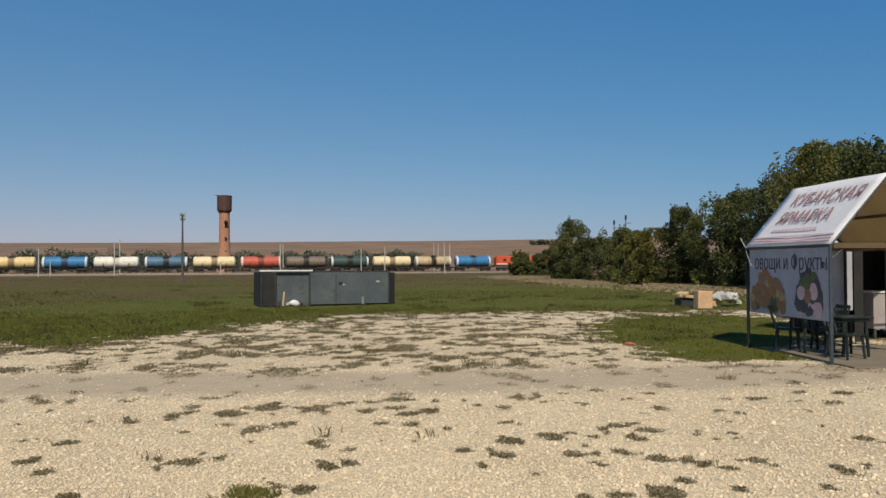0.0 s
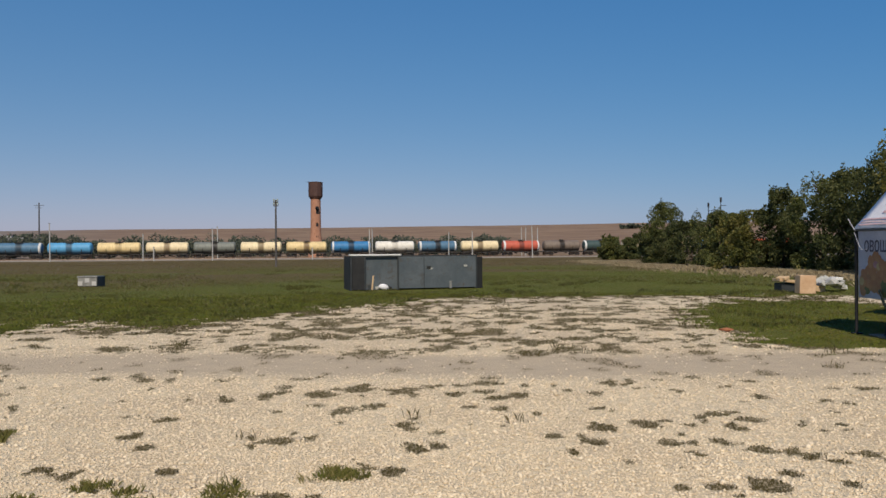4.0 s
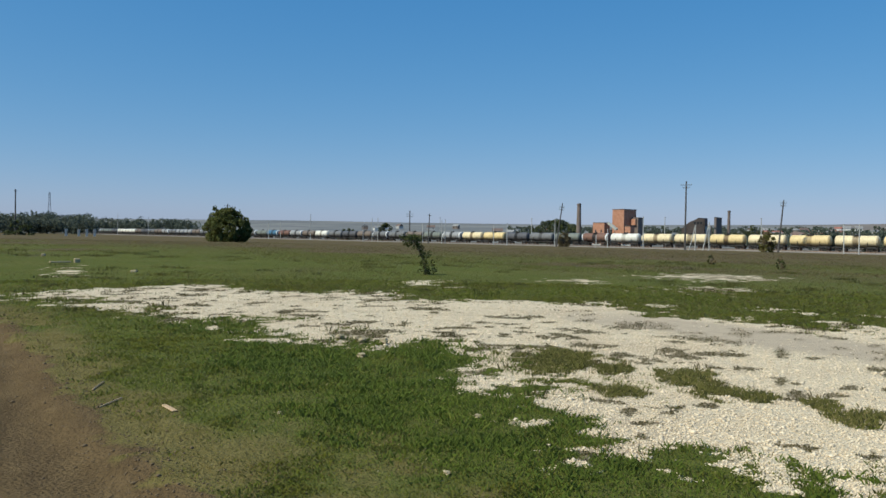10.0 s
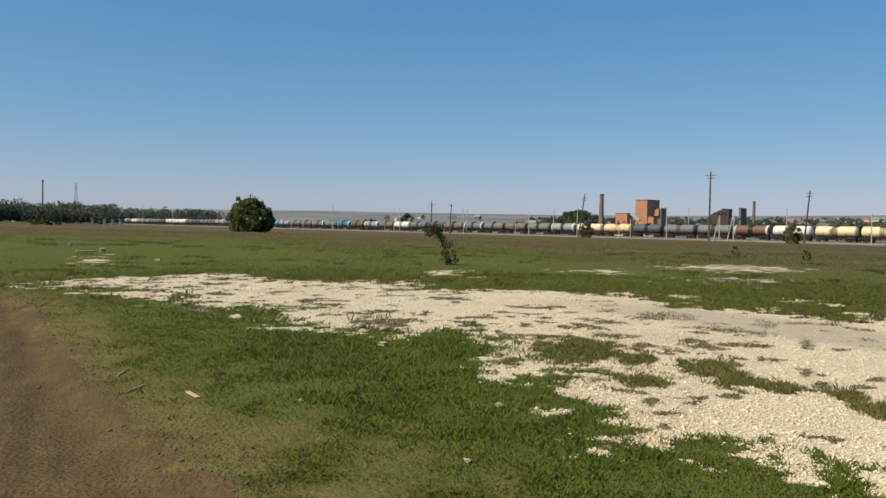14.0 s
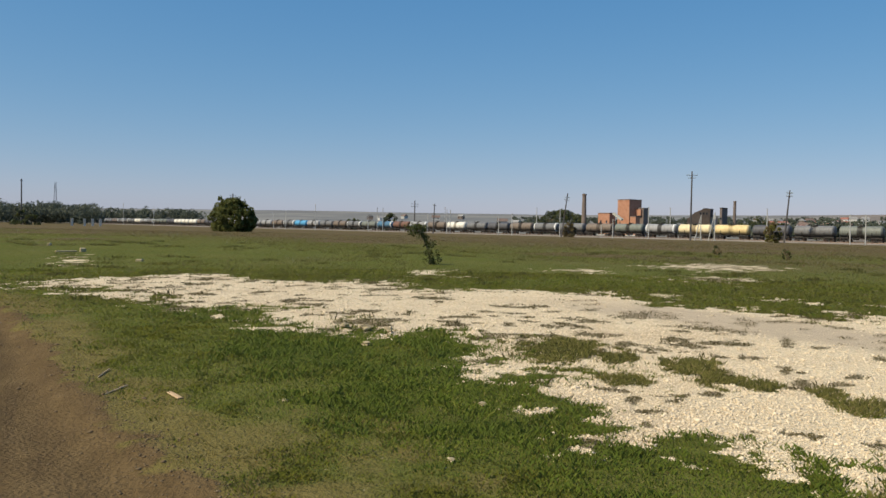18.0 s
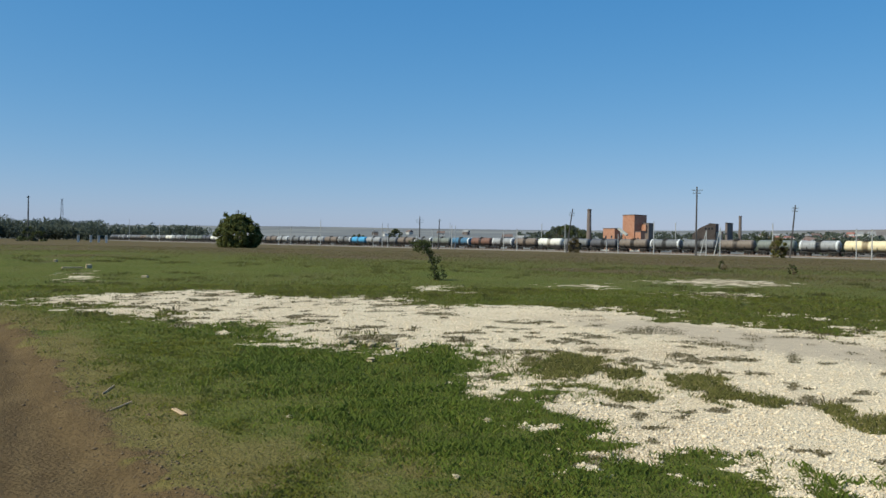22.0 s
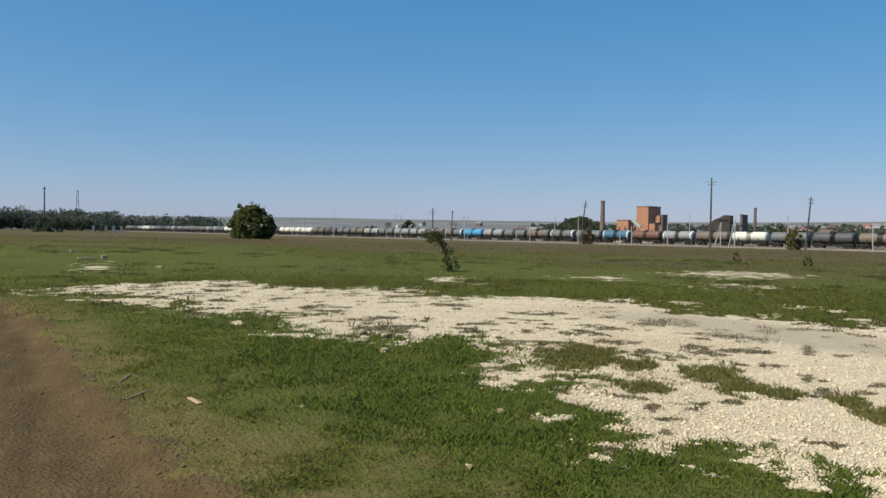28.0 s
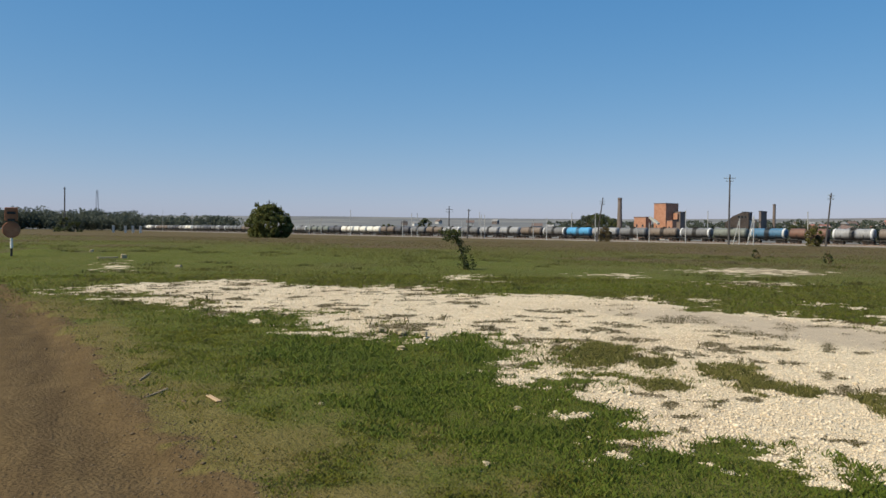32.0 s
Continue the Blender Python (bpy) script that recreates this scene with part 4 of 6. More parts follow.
def locomotive():
    w = new("diesel_locomotive")
    part("body", bm_join(bm_box(15.6, 2.7, 2.3, (0.4, 0, 2.75), 0.12), bm_box(15.0, 2.3, 0.5, (0.4, 0, 4.1), 0.2)), M["loco_red"], w)
    part("cab", bm_box(1.5, 2.8, 2.9, (-8.0, 0, 3.0), 0.18), M["loco_red"], w)
    part("underframe", bm_box(17.6, 2.9, 0.4, (0, 0, 1.4), 0.03), M["grease"], w)
    part("fuel_tank", bm_box(4.2, 2.5, 0.75, (0, 0, 0.85), 0.1), M["black"], w)
    part("roof_vent", bm_box(5, 1.4, 0.3, (1.0, 0, 4.45), 0.05), M["steel_dark"], w)
    for sy in (-1, 1):
        part("stripe", bm_box(15.6, 0.01, 0.3, (0.4, 1.357 * sy, 2.0)), M["white_paint"], w)
        for q in range(6):
            part("side_window", bm_box(0.9, 0.02, 0.7, (-5.4 + 2.2 * q, 1.36 * sy, 3.1)), M["glass"], w)
    for cx in (-5.2, 5.2):
        b = part("bogie", bm_box(4.6, 2.2, 0.5, (cx, 0, 0.72), 0.05), M["grease"], w)
        for ax in (-1.85, 0, 1.85):
            for sy in (-1, 1):
                part("wheel", bm_lathe([(0.2, -0.07), (0.525, -0.065), (0.525, 0.065), (0.2, 0.07)], 16, "Y", (cx + ax, 0.79 * sy, 0.525)), M["rail"], b)
    return w


loco = locomotive()
loco_s = S_FIRST - 6.01 - 9.1
loco.matrix_basis = pose(*along(loco_s, TRACK_D, RAIL_Z), 0, 0, TURN)
tagged(loco, "orange-red diesel locomotive with a pale side stripe", "locomotive")
train.append((loco, loco_s, TURN))


# ---------------------------------------------------------------- posts and poles along the line
def ground_at(x, y):
    return float(land(np.array([x]), np.array([y]))[0])


def track_point(az, d):
    r = d / math.cos(radians(az - TRACK_AZ))
    return polar(az, r)


def line_post(az, d, h, lean=0.0, r=0.16, material=None):
    x, y = track_point(az, d)
    z = max(ground_at(x, y), -0.9)
    p = thing("line_post", pose(x, y, z - 0.05, 0, lean, 0), "slim weathered concrete post beside the railway", "post", "posts along the railway")
    part("shaft", bm_tube((0, 0, -0.3), (0, 0, h), r, r * 0.75, 7), material or M["concrete"], p)
    part("cap", bm_box(0.36, 0.14, 0.14, (0, 0, h - 0.1)), M["steel_dark"], p)
    return p


# azimuth, distance from the eye square to the track, height
FRONT = [(53.86, 208, 4.4), (53.06, 208, 6.2), (50.62, 209, 10.0), (42.93, 208, 9.2), (37.97, 208, 7.6), (37.1, 208, 7.6), (32.68, 209, 9.6), (27.04, 207, 6.9), (26.36, 207, 3.6),
         (22.52, 208, 8.2), (15.66, 206, 3.2), (11.6, 208, 8.0), (5.9, 208, 7.0), (4.2, 208, 7.3), (-0.12, 208, 8.6)]
BACK = [(22.18, 228, 9.2), (11.4, 227, 8.6), (0.65, 232, 9.0), (0.37, 232, 9.0), (-0.5, 228, 8.8), (49.18, 232, 10.5), (58.43, 230, 10.6), (65.0, 236, 11.5)]
LEFT = [(61.14, 207, 7.2), (60.18, 207, 8.0), (56.77, 208, 9.6), (66.26, 207, 7.8), (64.88, 208, 9.6), (64.64, 208, 9.4), (70.54, 206, 7.4), (69.9, 207, 10.5), (69.49, 207, 10.5), (74.28, 207, 12.5),
        (77.19, 206, 8.4), (76.36, 206, 9.4), (80.9, 206, 9.0), (85.17, 206, 12.5), (87.08, 207, 16.0), (89.2, 207, 12), (90.4, 207, 12)]
for az, d, h in FRONT + BACK + LEFT:
    line_post(az, d, h, float(rng.normal(0, 0.6)))


def braced_post(az, d, h):
    x, y = track_point(az, d)
    p = thing("braced_post", pose(x, y, -0.95, 0, 0, az), "pale concrete post propped by a slanting strut beside the railway", "post", "braced posts")
    part("shaft", bm_tube((0, 0, -0.3), (0, 0, h), 0.17, 0.13, 7), M["concrete"], p)
    part("strut", bm_tube((-1.7, 0, -0.2), (-0.1, 0, h - 0.5), 0.15, 0.12, 7), M["concrete"], p)
    part("cross_bar", bm_tube((-1.0, 0, h * 0.45), (0.2, 0, h * 0.45), 0.06, seg=6), M["concrete"], p)
    return p


braced_post(47.15, 207, 7.4)
braced_post(46.25, 207, 8.2)


def power_pole(az, r, h, arms, lean=(0, 0), material="wood_grey", thick=0.14, z=None):
    """A tapering pole with cross-arms and insulators."""
    x, y = polar(az, r)
    z = ground_at(x, y) if z is None else z
    p = thing("power_pole", pose(x, y, z, lean[0], lean[1], az), "tall grey wooden power pole with cross-arms and insulators", "pole", "power poles of the field line")
    part("shaft", bm_tube((0, 0, -0.5), (0, 0, h), thick, thick * 0.62, 9), M[material], p)
    for dz, half in arms:
        arm = part("cross_arm", bm_box(2 * half, 0.11, 0.12, (0, -0.12, h - dz), 0.01), M["wood_grey"], p)
        for q in (-1, -0.55, 0.55, 1):
            part("insulator", bm_lathe([(0.03, 0), (0.03, 0.12), (0.075, 0.14), (0.06, 0.3), (0.02, 0.34)], 8, at=(q * half * 0.94, -0.12, h - dz + 0.05)), M["insulator"], arm)
    return p


power_pole(18.20, 97, 8.0, [(0.25, 0.28), (0.7, 0.28)], thick=0.15)
power_pole(47.82, 236, 19.6, [(1.1, 1.5), (1.9, 1.0)], lean=(0, 0), thick=0.3)
power_pole(41.87, 230, 14.0, [(0.8, 0.75), (1.6, 0.75)], lean=(0, 4.4), thick=0.26)
power_pole(33.30, 305, 19.3, [(1.0, 1.5), (1.8, 1.1)], thick=0.3)
power_pole(56.66, 262, 14.4, [(1.4, 0.8), (2.2, 0.8)], lean=(0, 7.2), thick=0.26)
power_pole(65.86, 308, 11.6, [(0.7, 0.7)], lean=(0, 2.2), thick=0.26)
power_pole(67.2, 350, 14.0, [(1.6, 1.6), (2.6, 1.6)], thick=0.32)
power_pole(80.0, 300, 13.0, [(0.8, 1.2)], thick=0.3)
power_pole(93.13, 330, 16.8, [(0.8, 0.5)], thick=0.32)


def lattice_mast(az, r, h):
    x, y = polar(az, r)
    p = thing("lattice_mast", pose(x, y, ground_at(x, y), 0, 0, az), "distant grey steel lattice radio mast", "mast")
    for sx in (-1, 1):
        for sy in (-1, 1):
            part("leg", bm_tube((1.6 * sx, 1.6 * sy, 0), (0.5 * sx, 0.5 * sy, h), 0.18, 0.12, 5), M["steel_dark"], p)
    for q in range(12):
        a, b = q / 12, (q + 1) / 12
        wa, wb = 1.6 - 1.1 * a, 1.6 - 1.1 * b
        part("brace", bm_join(bm_tube((-wa, -wa, h * a), (wb, -wb, h * b), 0.08, seg=4), bm_tube((wa, -wa, h * a), (-wb, -wb, h * b), 0.08, seg=4)), M["steel_dark"], p)


lattice_mast(91.18, 700, 32.5)


# ---------------------------------------------------------------- water tower and works
def water_tower():
    r = 262
    x, y = polar(15.42, r)
    z = -0.9
    el = lambda e: r * math.tan(radians(e)) + 1.68 - z
    p = thing("water_tower", pose(x, y, z, 0, 0, 30), "brick water tower with a rusty dark tank on a tapering shaft", "water tower")
    top, tb = el(4.80), el(3.73)
    sh = part("shaft", bm_lathe([(2.75, -0.4), (2.55, 1.2), (2.0, 5.5), (1.72, 8.0), (1.64, tb - 0.4), (1.64, tb)], 16), M["brick"], p)
    part("plaster_scar", bm_lathe([(0.35, -1.4), (0.62, -0.4), (0.40, 0.2), (0.25, 1.2), (0.12, 1.9)], 8, "Y", (0, -1.45, tb - 3.6)), M["black"], sh, "dark weathered hole in the brickwork")
    part("corbel", bm_lathe([(1.66, tb - 0.6), (2.15, tb - 0.1), (2.15, tb + 0.1)], 16), M["tank_rust"], p)
    tank = part("tank", bm_lathe([(2.1, tb - 0.05), (2.36, tb + 0.3), (2.36, top - 0.3), (2.42, top - 0.28), (2.42, top - 0.06), (1.2, top + 0.15), (0.2, top + 0.25)], 12), M["tank_rust"], p)
    part("roof_rail", bm_tube((-3.1, 0, top + 0.05), (2.2, 0, top + 0.1), 0.07, seg=5), M["steel_dark"], tank)
    for q in range(3):
        part("shaft_window", bm_box(0.7, 0.25, 1.1, (0, -1.70, 6.5 + 4.2 * q)), M["black"], p)


water_tower()


def works_block(name, label, az, r, w, d, h, turn, mat, roof, windows=0, zz=-1.0):
    """A block whose front right corner stands at the azimuth and distance given."""
    x, y = polar(az, r)
    a = radians(turn)
    x, y = x - w / 2 * math.cos(a) - d / 2 * math.sin(a), y - w / 2 * math.sin(a) + d / 2 * math.cos(a)
    b = thing(name, pose(x, y, zz, 0, 0, turn), label, "building", "")
    part("wall", bm_box(w, d, h, (0, 0, h / 2 - 0.2), 0.03), mat, b)
    part("roof", bm_box(w + 0.3, d + 0.3, 0.3, (0, 0, h - 0.06), 0.04), roof, b)
    part("plinth", bm_box(w + 0.2, d + 0.2, 0.8, (0, 0, 0.2)), M["concrete"], b)
    for q in range(windows):
        wx = -w / 2 + w * (q + 0.5) / windows
        win = part("window", bm_box(0.9, 0.1, 1.2, (wx, -d / 2 - 0.02, h * 0.62)), M["glass"], b)
        part("sill", bm_box(1.1, 0.16, 0.1, (wx, -d / 2 - 0.04, h * 0.62 - 0.65)), M["concrete"], win)
    return b


R = 390
hh = lambda e: R * math.tan(radians(e)) + 2.7
works_block("works_tower", "tall orange brick block of an old works, one side in shade", 51.95, R, 7.2, 9.0, hh(2.18), 12, M["brick"], M["brick_dark"])
# the wing's shaded walls are painted dark, its sunlit box in plain brick
wing = works_block("works_wing", "lower brick wing beside the tall block, darkened for shade", 50.98, R + 2, 3.4, 4.0, hh(1.6), 12, M["brick_dark"], M["brick_dark"])
part("hoist_room", bm_box(3.0, 1.2, 3.0, (-0.6, -2.5, hh(1.6) - 2.2), 0.03), M["brick"], wing, "orange brick hoist room standing proud of the wing")
works_block("works_porch", "small orange brick outbuilding at the works", 51.5, R - 5, 3.4, 3.0, hh(0.98), 12, M["brick"], M["brick_dark"], 1)
works_block("works_annex", "low orange brick annex with a flat roof", 53.3, R - 4, 7.2, 4.0, hh(1.2), 12, M["brick"], M["brick_dark"], 2)
x, y = polar(52.75, R - 6)
chute = thing("loading_chute", pose(x, y, -1, 0, 0, 12), "pale sloping chute between two brick buildings", "chute")
part("trough", bm_quad([(-2.6, -0.7, hh(1.12)), (2.6, -0.7, hh(0.66)), (2.6, 0.7, hh(0.66)), (-2.6, 0.7, hh(1.12))], 0.9), M["rubble"], chute)
part("prop", bm_tube((-0.6, 0, 0), (-0.6, 0, hh(0.75)), 0.2), M["steel_dark"], chute)
part("prop", bm_tube((1.6, 0, 0), (1.6, 0, hh(0.6)), 0.2), M["steel_dark"], chute)


def chimney(az, r, e, r0, r1):
    x, y = polar(az, r)
    p = thing("chimney", pose(x, y, -1, 0, 0, 0), "tall round dark brick factory chimney", "chimney", "factory chimneys")
    h = r * math.tan(radians(e)) + 2.68
    part("shaft", bm_lathe([(r0 * 1.3, 0), (r0 * 1.3, 2.0), (r0, 2.2), (r1, h - 0.7), (r1 * 1.18, h - 0.6), (r1 * 1.18, h)], 16), M["brick_dark"], p)
    part("flue", bm_lathe([(r1 * 0.8, h), (r1 * 0.8, h + 0.15)], 12), M["black"], p)
    part("band", bm_lathe([(r1 * 1.1, h * 0.6), (r1 * 1.12, h * 0.6 + 0.3)], 16), M["steel_dark"], p)


chimney(55.08, R + 6, 2.53, 1.35, 0.95)
chimney(44.97, 480, 2.11, 0.95, 0.75)
R = 470
works_block("hopper_house", "dark brick hopper house on the ramp", 46.75, R, 2.0, 12.0, hh(1.6), 30, M["brick_dark"], M["black"], 1)
works_block("elevator_tower", "dark square works tower", 45.78, R, 1.2, 11.0, hh(1.66), 30, M["brick_dark"], M["black"], 1)
works_block("elevator_link", "low pale passage between two works towers", 46.15, R + 4, 3.0, 3.0, hh(1.05), 30, M["plaster"], M["roof_slate"])
x, y = polar(47.2, R)
ramp = thing("conveyor_ramp", pose(x, y, -1, 0, 0, 47), "dark sloping conveyor gallery climbing to the hopper house", "conveyor")
bm = bmesh.new()
side = [(-7, 0), (-7, hh(0.85)), (-3, hh(1.3)), (2, hh(1.58)), (5.4, hh(1.58)), (5.4, 0)]
bmesh.ops.solidify(bm, geom=[bm.faces.new([bm.verts.new((u, 0, v)) for u, v in side])], thickness=4.0)
part("gallery", bm, M["brick_dark"], ramp)
for q in range(3):
    part("window", bm_box(0.9, 0.3, 1.1, (0.2 + 1.7 * q, -0.2, hh(1.25))), M["glass"], ramp)


def village_house(az, r, w, h, wall, roof, turn):
    x, y = polar(az, r)
    z = ground_at(x, y) + 2.0
    b = thing("village_house", pose(x, y, z - 0.3, 0, 0, turn), "small distant house with a pitched roof", "house", "houses of the village")
    d = w * 0.8
    part("wall", bm_box(w, d, h, (0, 0, h / 2)), wall, b)
    bm = bmesh.new()
    rh = w * 0.32
    v = [bm.verts.new(q) for q in ((-w * .56, -d * .56, h), (w * .56, -d * .56, h), (w * .56, d * .56, h), (-w * .56, d * .56, h), (-w * .56, 0, h + rh), (w * .56, 0, h + rh))]
    for q in ((0, 1, 5, 4), (2, 3, 4, 5), (0, 4, 3), (1, 2, 5), (0, 3, 2, 1)):
        bm.faces.new([v[i] for i in q])
    part("roof", bm, roof, b)
    for q in (-0.28, 0.28):
        part("window", bm_box(w * 0.14, 0.06, h * 0.36, (w * q, -d / 2 - 0.02, h * 0.55)), M["glass"], b)


for q in range(48):
    az = float(rng.uniform(34, 44)) if q < 38 else float(rng.uniform(56, 74))
    r = float(rng.uniform(800, 1350))
    village_house(az, r, float(rng.uniform(7.5, 12)), float(rng.uniform(3.2, 5.2)), M[("plaster", "plaster", "concrete", "brick_dark")[q % 4]], M[("roof_slate", "roof_slate", "roof_brown", "roof_red")[(q * 7) % 4]], float(rng.uniform(0, 360)))


# ---------------------------------------------------------------- plants
def leaf_cloud(centres, radii, count, size, flat=0.75):
    """Small two-triangle leaves on the shells of many clumps; vertices and faces."""
    k = len(centres)
    per = rng.choice(k, count, p=np.array([r * r for r in radii]) / sum(r * r for r in radii))
    d = rng.normal(size=(count, 3))
    d /= np.linalg.norm(d, axis=1, keepdims=True)
    rad = np.asarray(radii)[per] * rng.uniform(0.55, 1.12, count) ** 0.6
    c = np.asarray(centres)[per] + d * rad[:, None] * [1, 1, flat]
    u = rng.normal(size=(count, 3))
    u /= np.linalg.norm(u, axis=1, keepdims=True)
    v = np.cross(u, rng.normal(size=(count, 3)))
    v /= np.linalg.norm(v, axis=1, keepdims=True)
    s = size * rng.uniform(0.6, 1.4, count)[:, None]
    q = np.stack([c - u * s, c + v * s * 0.5, c + u * s, c - v * s * 0.5], 1).reshape(-1, 3)
    return q, np.arange(len(q)).reshape(-1, 4)


def bush(name, x, y, w, h, label, leaves=5000, size=0.12, mats=("leaf", "leaf_dark"), stems=5, group="", z=None, clumps=90, low=0.05, spikes=0):
    """A shrub or tree: trunk, limbs and a crown of leafy clumps that fills an uneven dome."""
    z = ground_at(x, y) if z is None else z
    p = thing(name, pose(x, y, z, 0, 0, 0), label, "tree" if h > 6.5 else "shrub", group)
    ph = rng.uniform(0, 6.28, 4)
    cs, rs = [], []
    for _ in range(clumps):
        a, u = rng.uniform(0, 2 * math.pi), rng.uniform(low, 1)
        edge = 1 + 0.17 * math.sin(3 * a + ph[0]) + 0.13 * math.sin(5 * a + ph[1] + 4 * u) + 0.10 * math.sin(9 * u + ph[2])
        girth = math.sqrt(max(0.03, 1 - (max(u - 0.42, 0) / 0.58) ** 2)) * (0.72 + 0.28 * min(1, u / 0.25))
        rr = rng.uniform(0.25, 1) ** 0.5
        rad = rng.uniform(0.055, 0.12) * min(w, h)
        cs.append((rr * girth * edge * (w / 2 - rad) * math.cos(a), rr * girth * edge * (w / 2 - rad) * math.sin(a), max(h * u - rad, rad * 0.6)))
        rs.append(rad)
    for _ in range(spikes):
        a, rr = rng.uniform(0, 2 * math.pi), rng.uniform(0, 0.8) * w / 2
        top = h * rng.uniform(0.90, 1.03)
        for q in range(4):
            cs.append((rr * math.cos(a) + rng.normal(0, 0.1), rr * math.sin(a) + rng.normal(0, 0.1), top - 0.28 * q))
            rs.append(0.09 + 0.08 * q)
    part("trunk", bm_tube((0, 0, -0.2), (0.1, 0, h * 0.5), 0.03 * h * 0.5 + 0.03, 0.02 * h * 0.5, 7), M["bark"], p)
    for i in range(stems):
        c = cs[int(rng.integers(len(cs)))]
        part("limb", bm_tube((0, 0, h * rng.uniform(0.05, 0.3)), c, 0.008 * h + 0.008, 0.004 * h, 6), M["bark"], p)
    pick = rng.uniform(0, 1, len(cs)) < 0.5
    for q, m in enumerate(mats):
        sel = [i for i in range(len(cs)) if bool(pick[i]) == (q == 0)]
        v, f = leaf_cloud([cs[i] for i in sel], [rs[i] for i in sel], leaves // len(mats), size, 0.9)
        v[:, 2] = np.maximum(v[:, 2], 0.02)
        mesh_from("crown", v, f, M[m], p)
    return p


HEDGE = [(14.9, 150, 5, 4.6), (19.2, 160, 5, 4.6), (23.5, 170, 8, 6.0), (15.4, 94, 6.4, 7.2), (14.9, 97, 5, 4.6), (16.8, 86, 8, 5.3), (17.4, 75, 7, 5.2), (18.2, 67, 7.5, 5.2), (19.4, 64, 4.8, 6.7), (20.6, 59, 6.2, 6.8),
         (21.2, 55, 6.4, 7.4), (21.3, 49, 6.8, 8.2), (20.6, 43.5, 6.2, 8.4), (21.6, 39.5, 6.5, 8.3), (22.4, 36, 6.5, 8.3), (23.5, 46, 7, 8.8), (24.5, 52, 8, 8.2), (19.2, 80, 7, 5.5)]
for q, (x, y, w, h) in enumerate(HEDGE):
    near, olive = y < 100, q in (7, 12, 15)
    mats = ("leaf_olive", "leaf") if olive else (("leaf", "leaf_dark"), ("leaf_dark", "leaf_dark"), ("leaf_dark", "leaf_shade"))[q % 3]
    if y < 41:
        mats = ("leaf_shade", "leaf_dark")
    bush("hedge_tree", x, y, w, h * (0.96 if q % 3 else 1.02), "yellowing olive wild shrub tree at the field edge" if olive else "dense dark green wild shrub tree at the field edge",
         17000 if near else 11000, 0.095 if near else 0.2, mats, 6, "hedgerow trees", clumps=120, spikes=7 if near else 3)
bush("round_bush", -185.5, 32.5, 11.4, 7.9, "broad round dark green bush standing in the meadow", 34000, 0.19, ("leaf", "leaf"), 5, clumps=200, spikes=8)


def sapling(x, y):
    """A thin young tree that leans over, with a thicker leafy foot and a ragged head."""
    p = thing("sapling", pose(x, y, ground_at(x, y), 0, 0, 66) @ Matrix.Diagonal((0.84, 0.84, 0.80, 1)), "thin leaning sapling with sparse grey-green leaves", "shrub")
    spine = [Vector((0.22, 0, -0.1)), Vector((0.12, 0.02, 0.6)), Vector((-0.12, 0.0, 1.25)), Vector((-0.38, 0.05, 1.75)), Vector((-0.62, 0.0, 2.02))]
    for k, (a, b) in enumerate(zip(spine, spine[1:])):
        part("stem", bm_tube(a, b, 0.034 - 0.007 * k, 0.028 - 0.007 * k, 6), M["bark"], p)
    cs, rs = [], []
    for k in range(70):
        u = rng.uniform(0.02, 1) ** 1.25
        q = u * 3.999
        a, b = spine[int(q)], spine[int(q) + 1]
        root = a + (b - a) * (q - int(q))
        tip = root + Vector((rng.normal(0.06 if u < 0.5 else -0.05, 0.26 if u > 0.6 else 0.2), rng.normal(0, 0.2), rng.uniform(0.0, 0.28)))
        if k % 4 == 0:
            part("twig", bm_tube(root, tip, 0.009, 0.004, 5), M["bark"], p)
        cs.append(tuple(tip))
        rs.append(float(rng.uniform(0.07, 0.19)))
    v, f = leaf_cloud(cs, rs, 2400, 0.05, 0.9)
    v[:, 2] = np.maximum(v[:, 2], 0.03)
    mesh_from("crown", v, f, M["leaf_dark"], p)


sapling(-32.2, 14.0)
bush("small_weed_bush", -38.5, 43.0, 0.7, 0.9, "small dark weed bush in the meadow", 400, 0.06, ("leaf_dark", "leaf_dry"), 3, "weed bushes", clumps=20)
bush("small_weed_bush", -48.0, 46.0, 0.8, 0.8, "small dark weed bush in the meadow", 400, 0.06, ("leaf_dark", "leaf_dry"), 3, "weed bushes", clumps=20)
bush("track_bush", *track_point(56.1, 203), 5.0, 5.0, "brownish bush beside the railway posts", 3000, 0.2, ("leaf_dry", "leaf_dry"), 3, "bushes by the railway", clumps=50)
bush("track_bush", *track_point(42.6, 200), 5.0, 5.6, "brownish bush beside the railway posts", 3000, 0.2, ("leaf_dry", "leaf_olive"), 3, "bushes by the railway", clumps=50)
bush("mast_bush", *polar(93.0, 322), 11, 5.5, "dull green bush at the foot of the tall pole", 2500, 0.3, ("leaf_dark", "leaf_far"), 3, clumps=50)
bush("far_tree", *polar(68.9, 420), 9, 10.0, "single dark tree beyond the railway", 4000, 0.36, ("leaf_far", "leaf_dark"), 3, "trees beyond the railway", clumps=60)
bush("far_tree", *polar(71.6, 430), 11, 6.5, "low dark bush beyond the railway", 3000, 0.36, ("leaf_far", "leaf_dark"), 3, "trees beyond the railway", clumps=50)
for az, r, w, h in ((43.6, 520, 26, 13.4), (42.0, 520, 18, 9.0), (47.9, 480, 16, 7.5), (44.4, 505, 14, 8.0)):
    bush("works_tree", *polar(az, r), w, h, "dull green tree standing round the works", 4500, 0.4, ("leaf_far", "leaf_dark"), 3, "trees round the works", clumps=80)


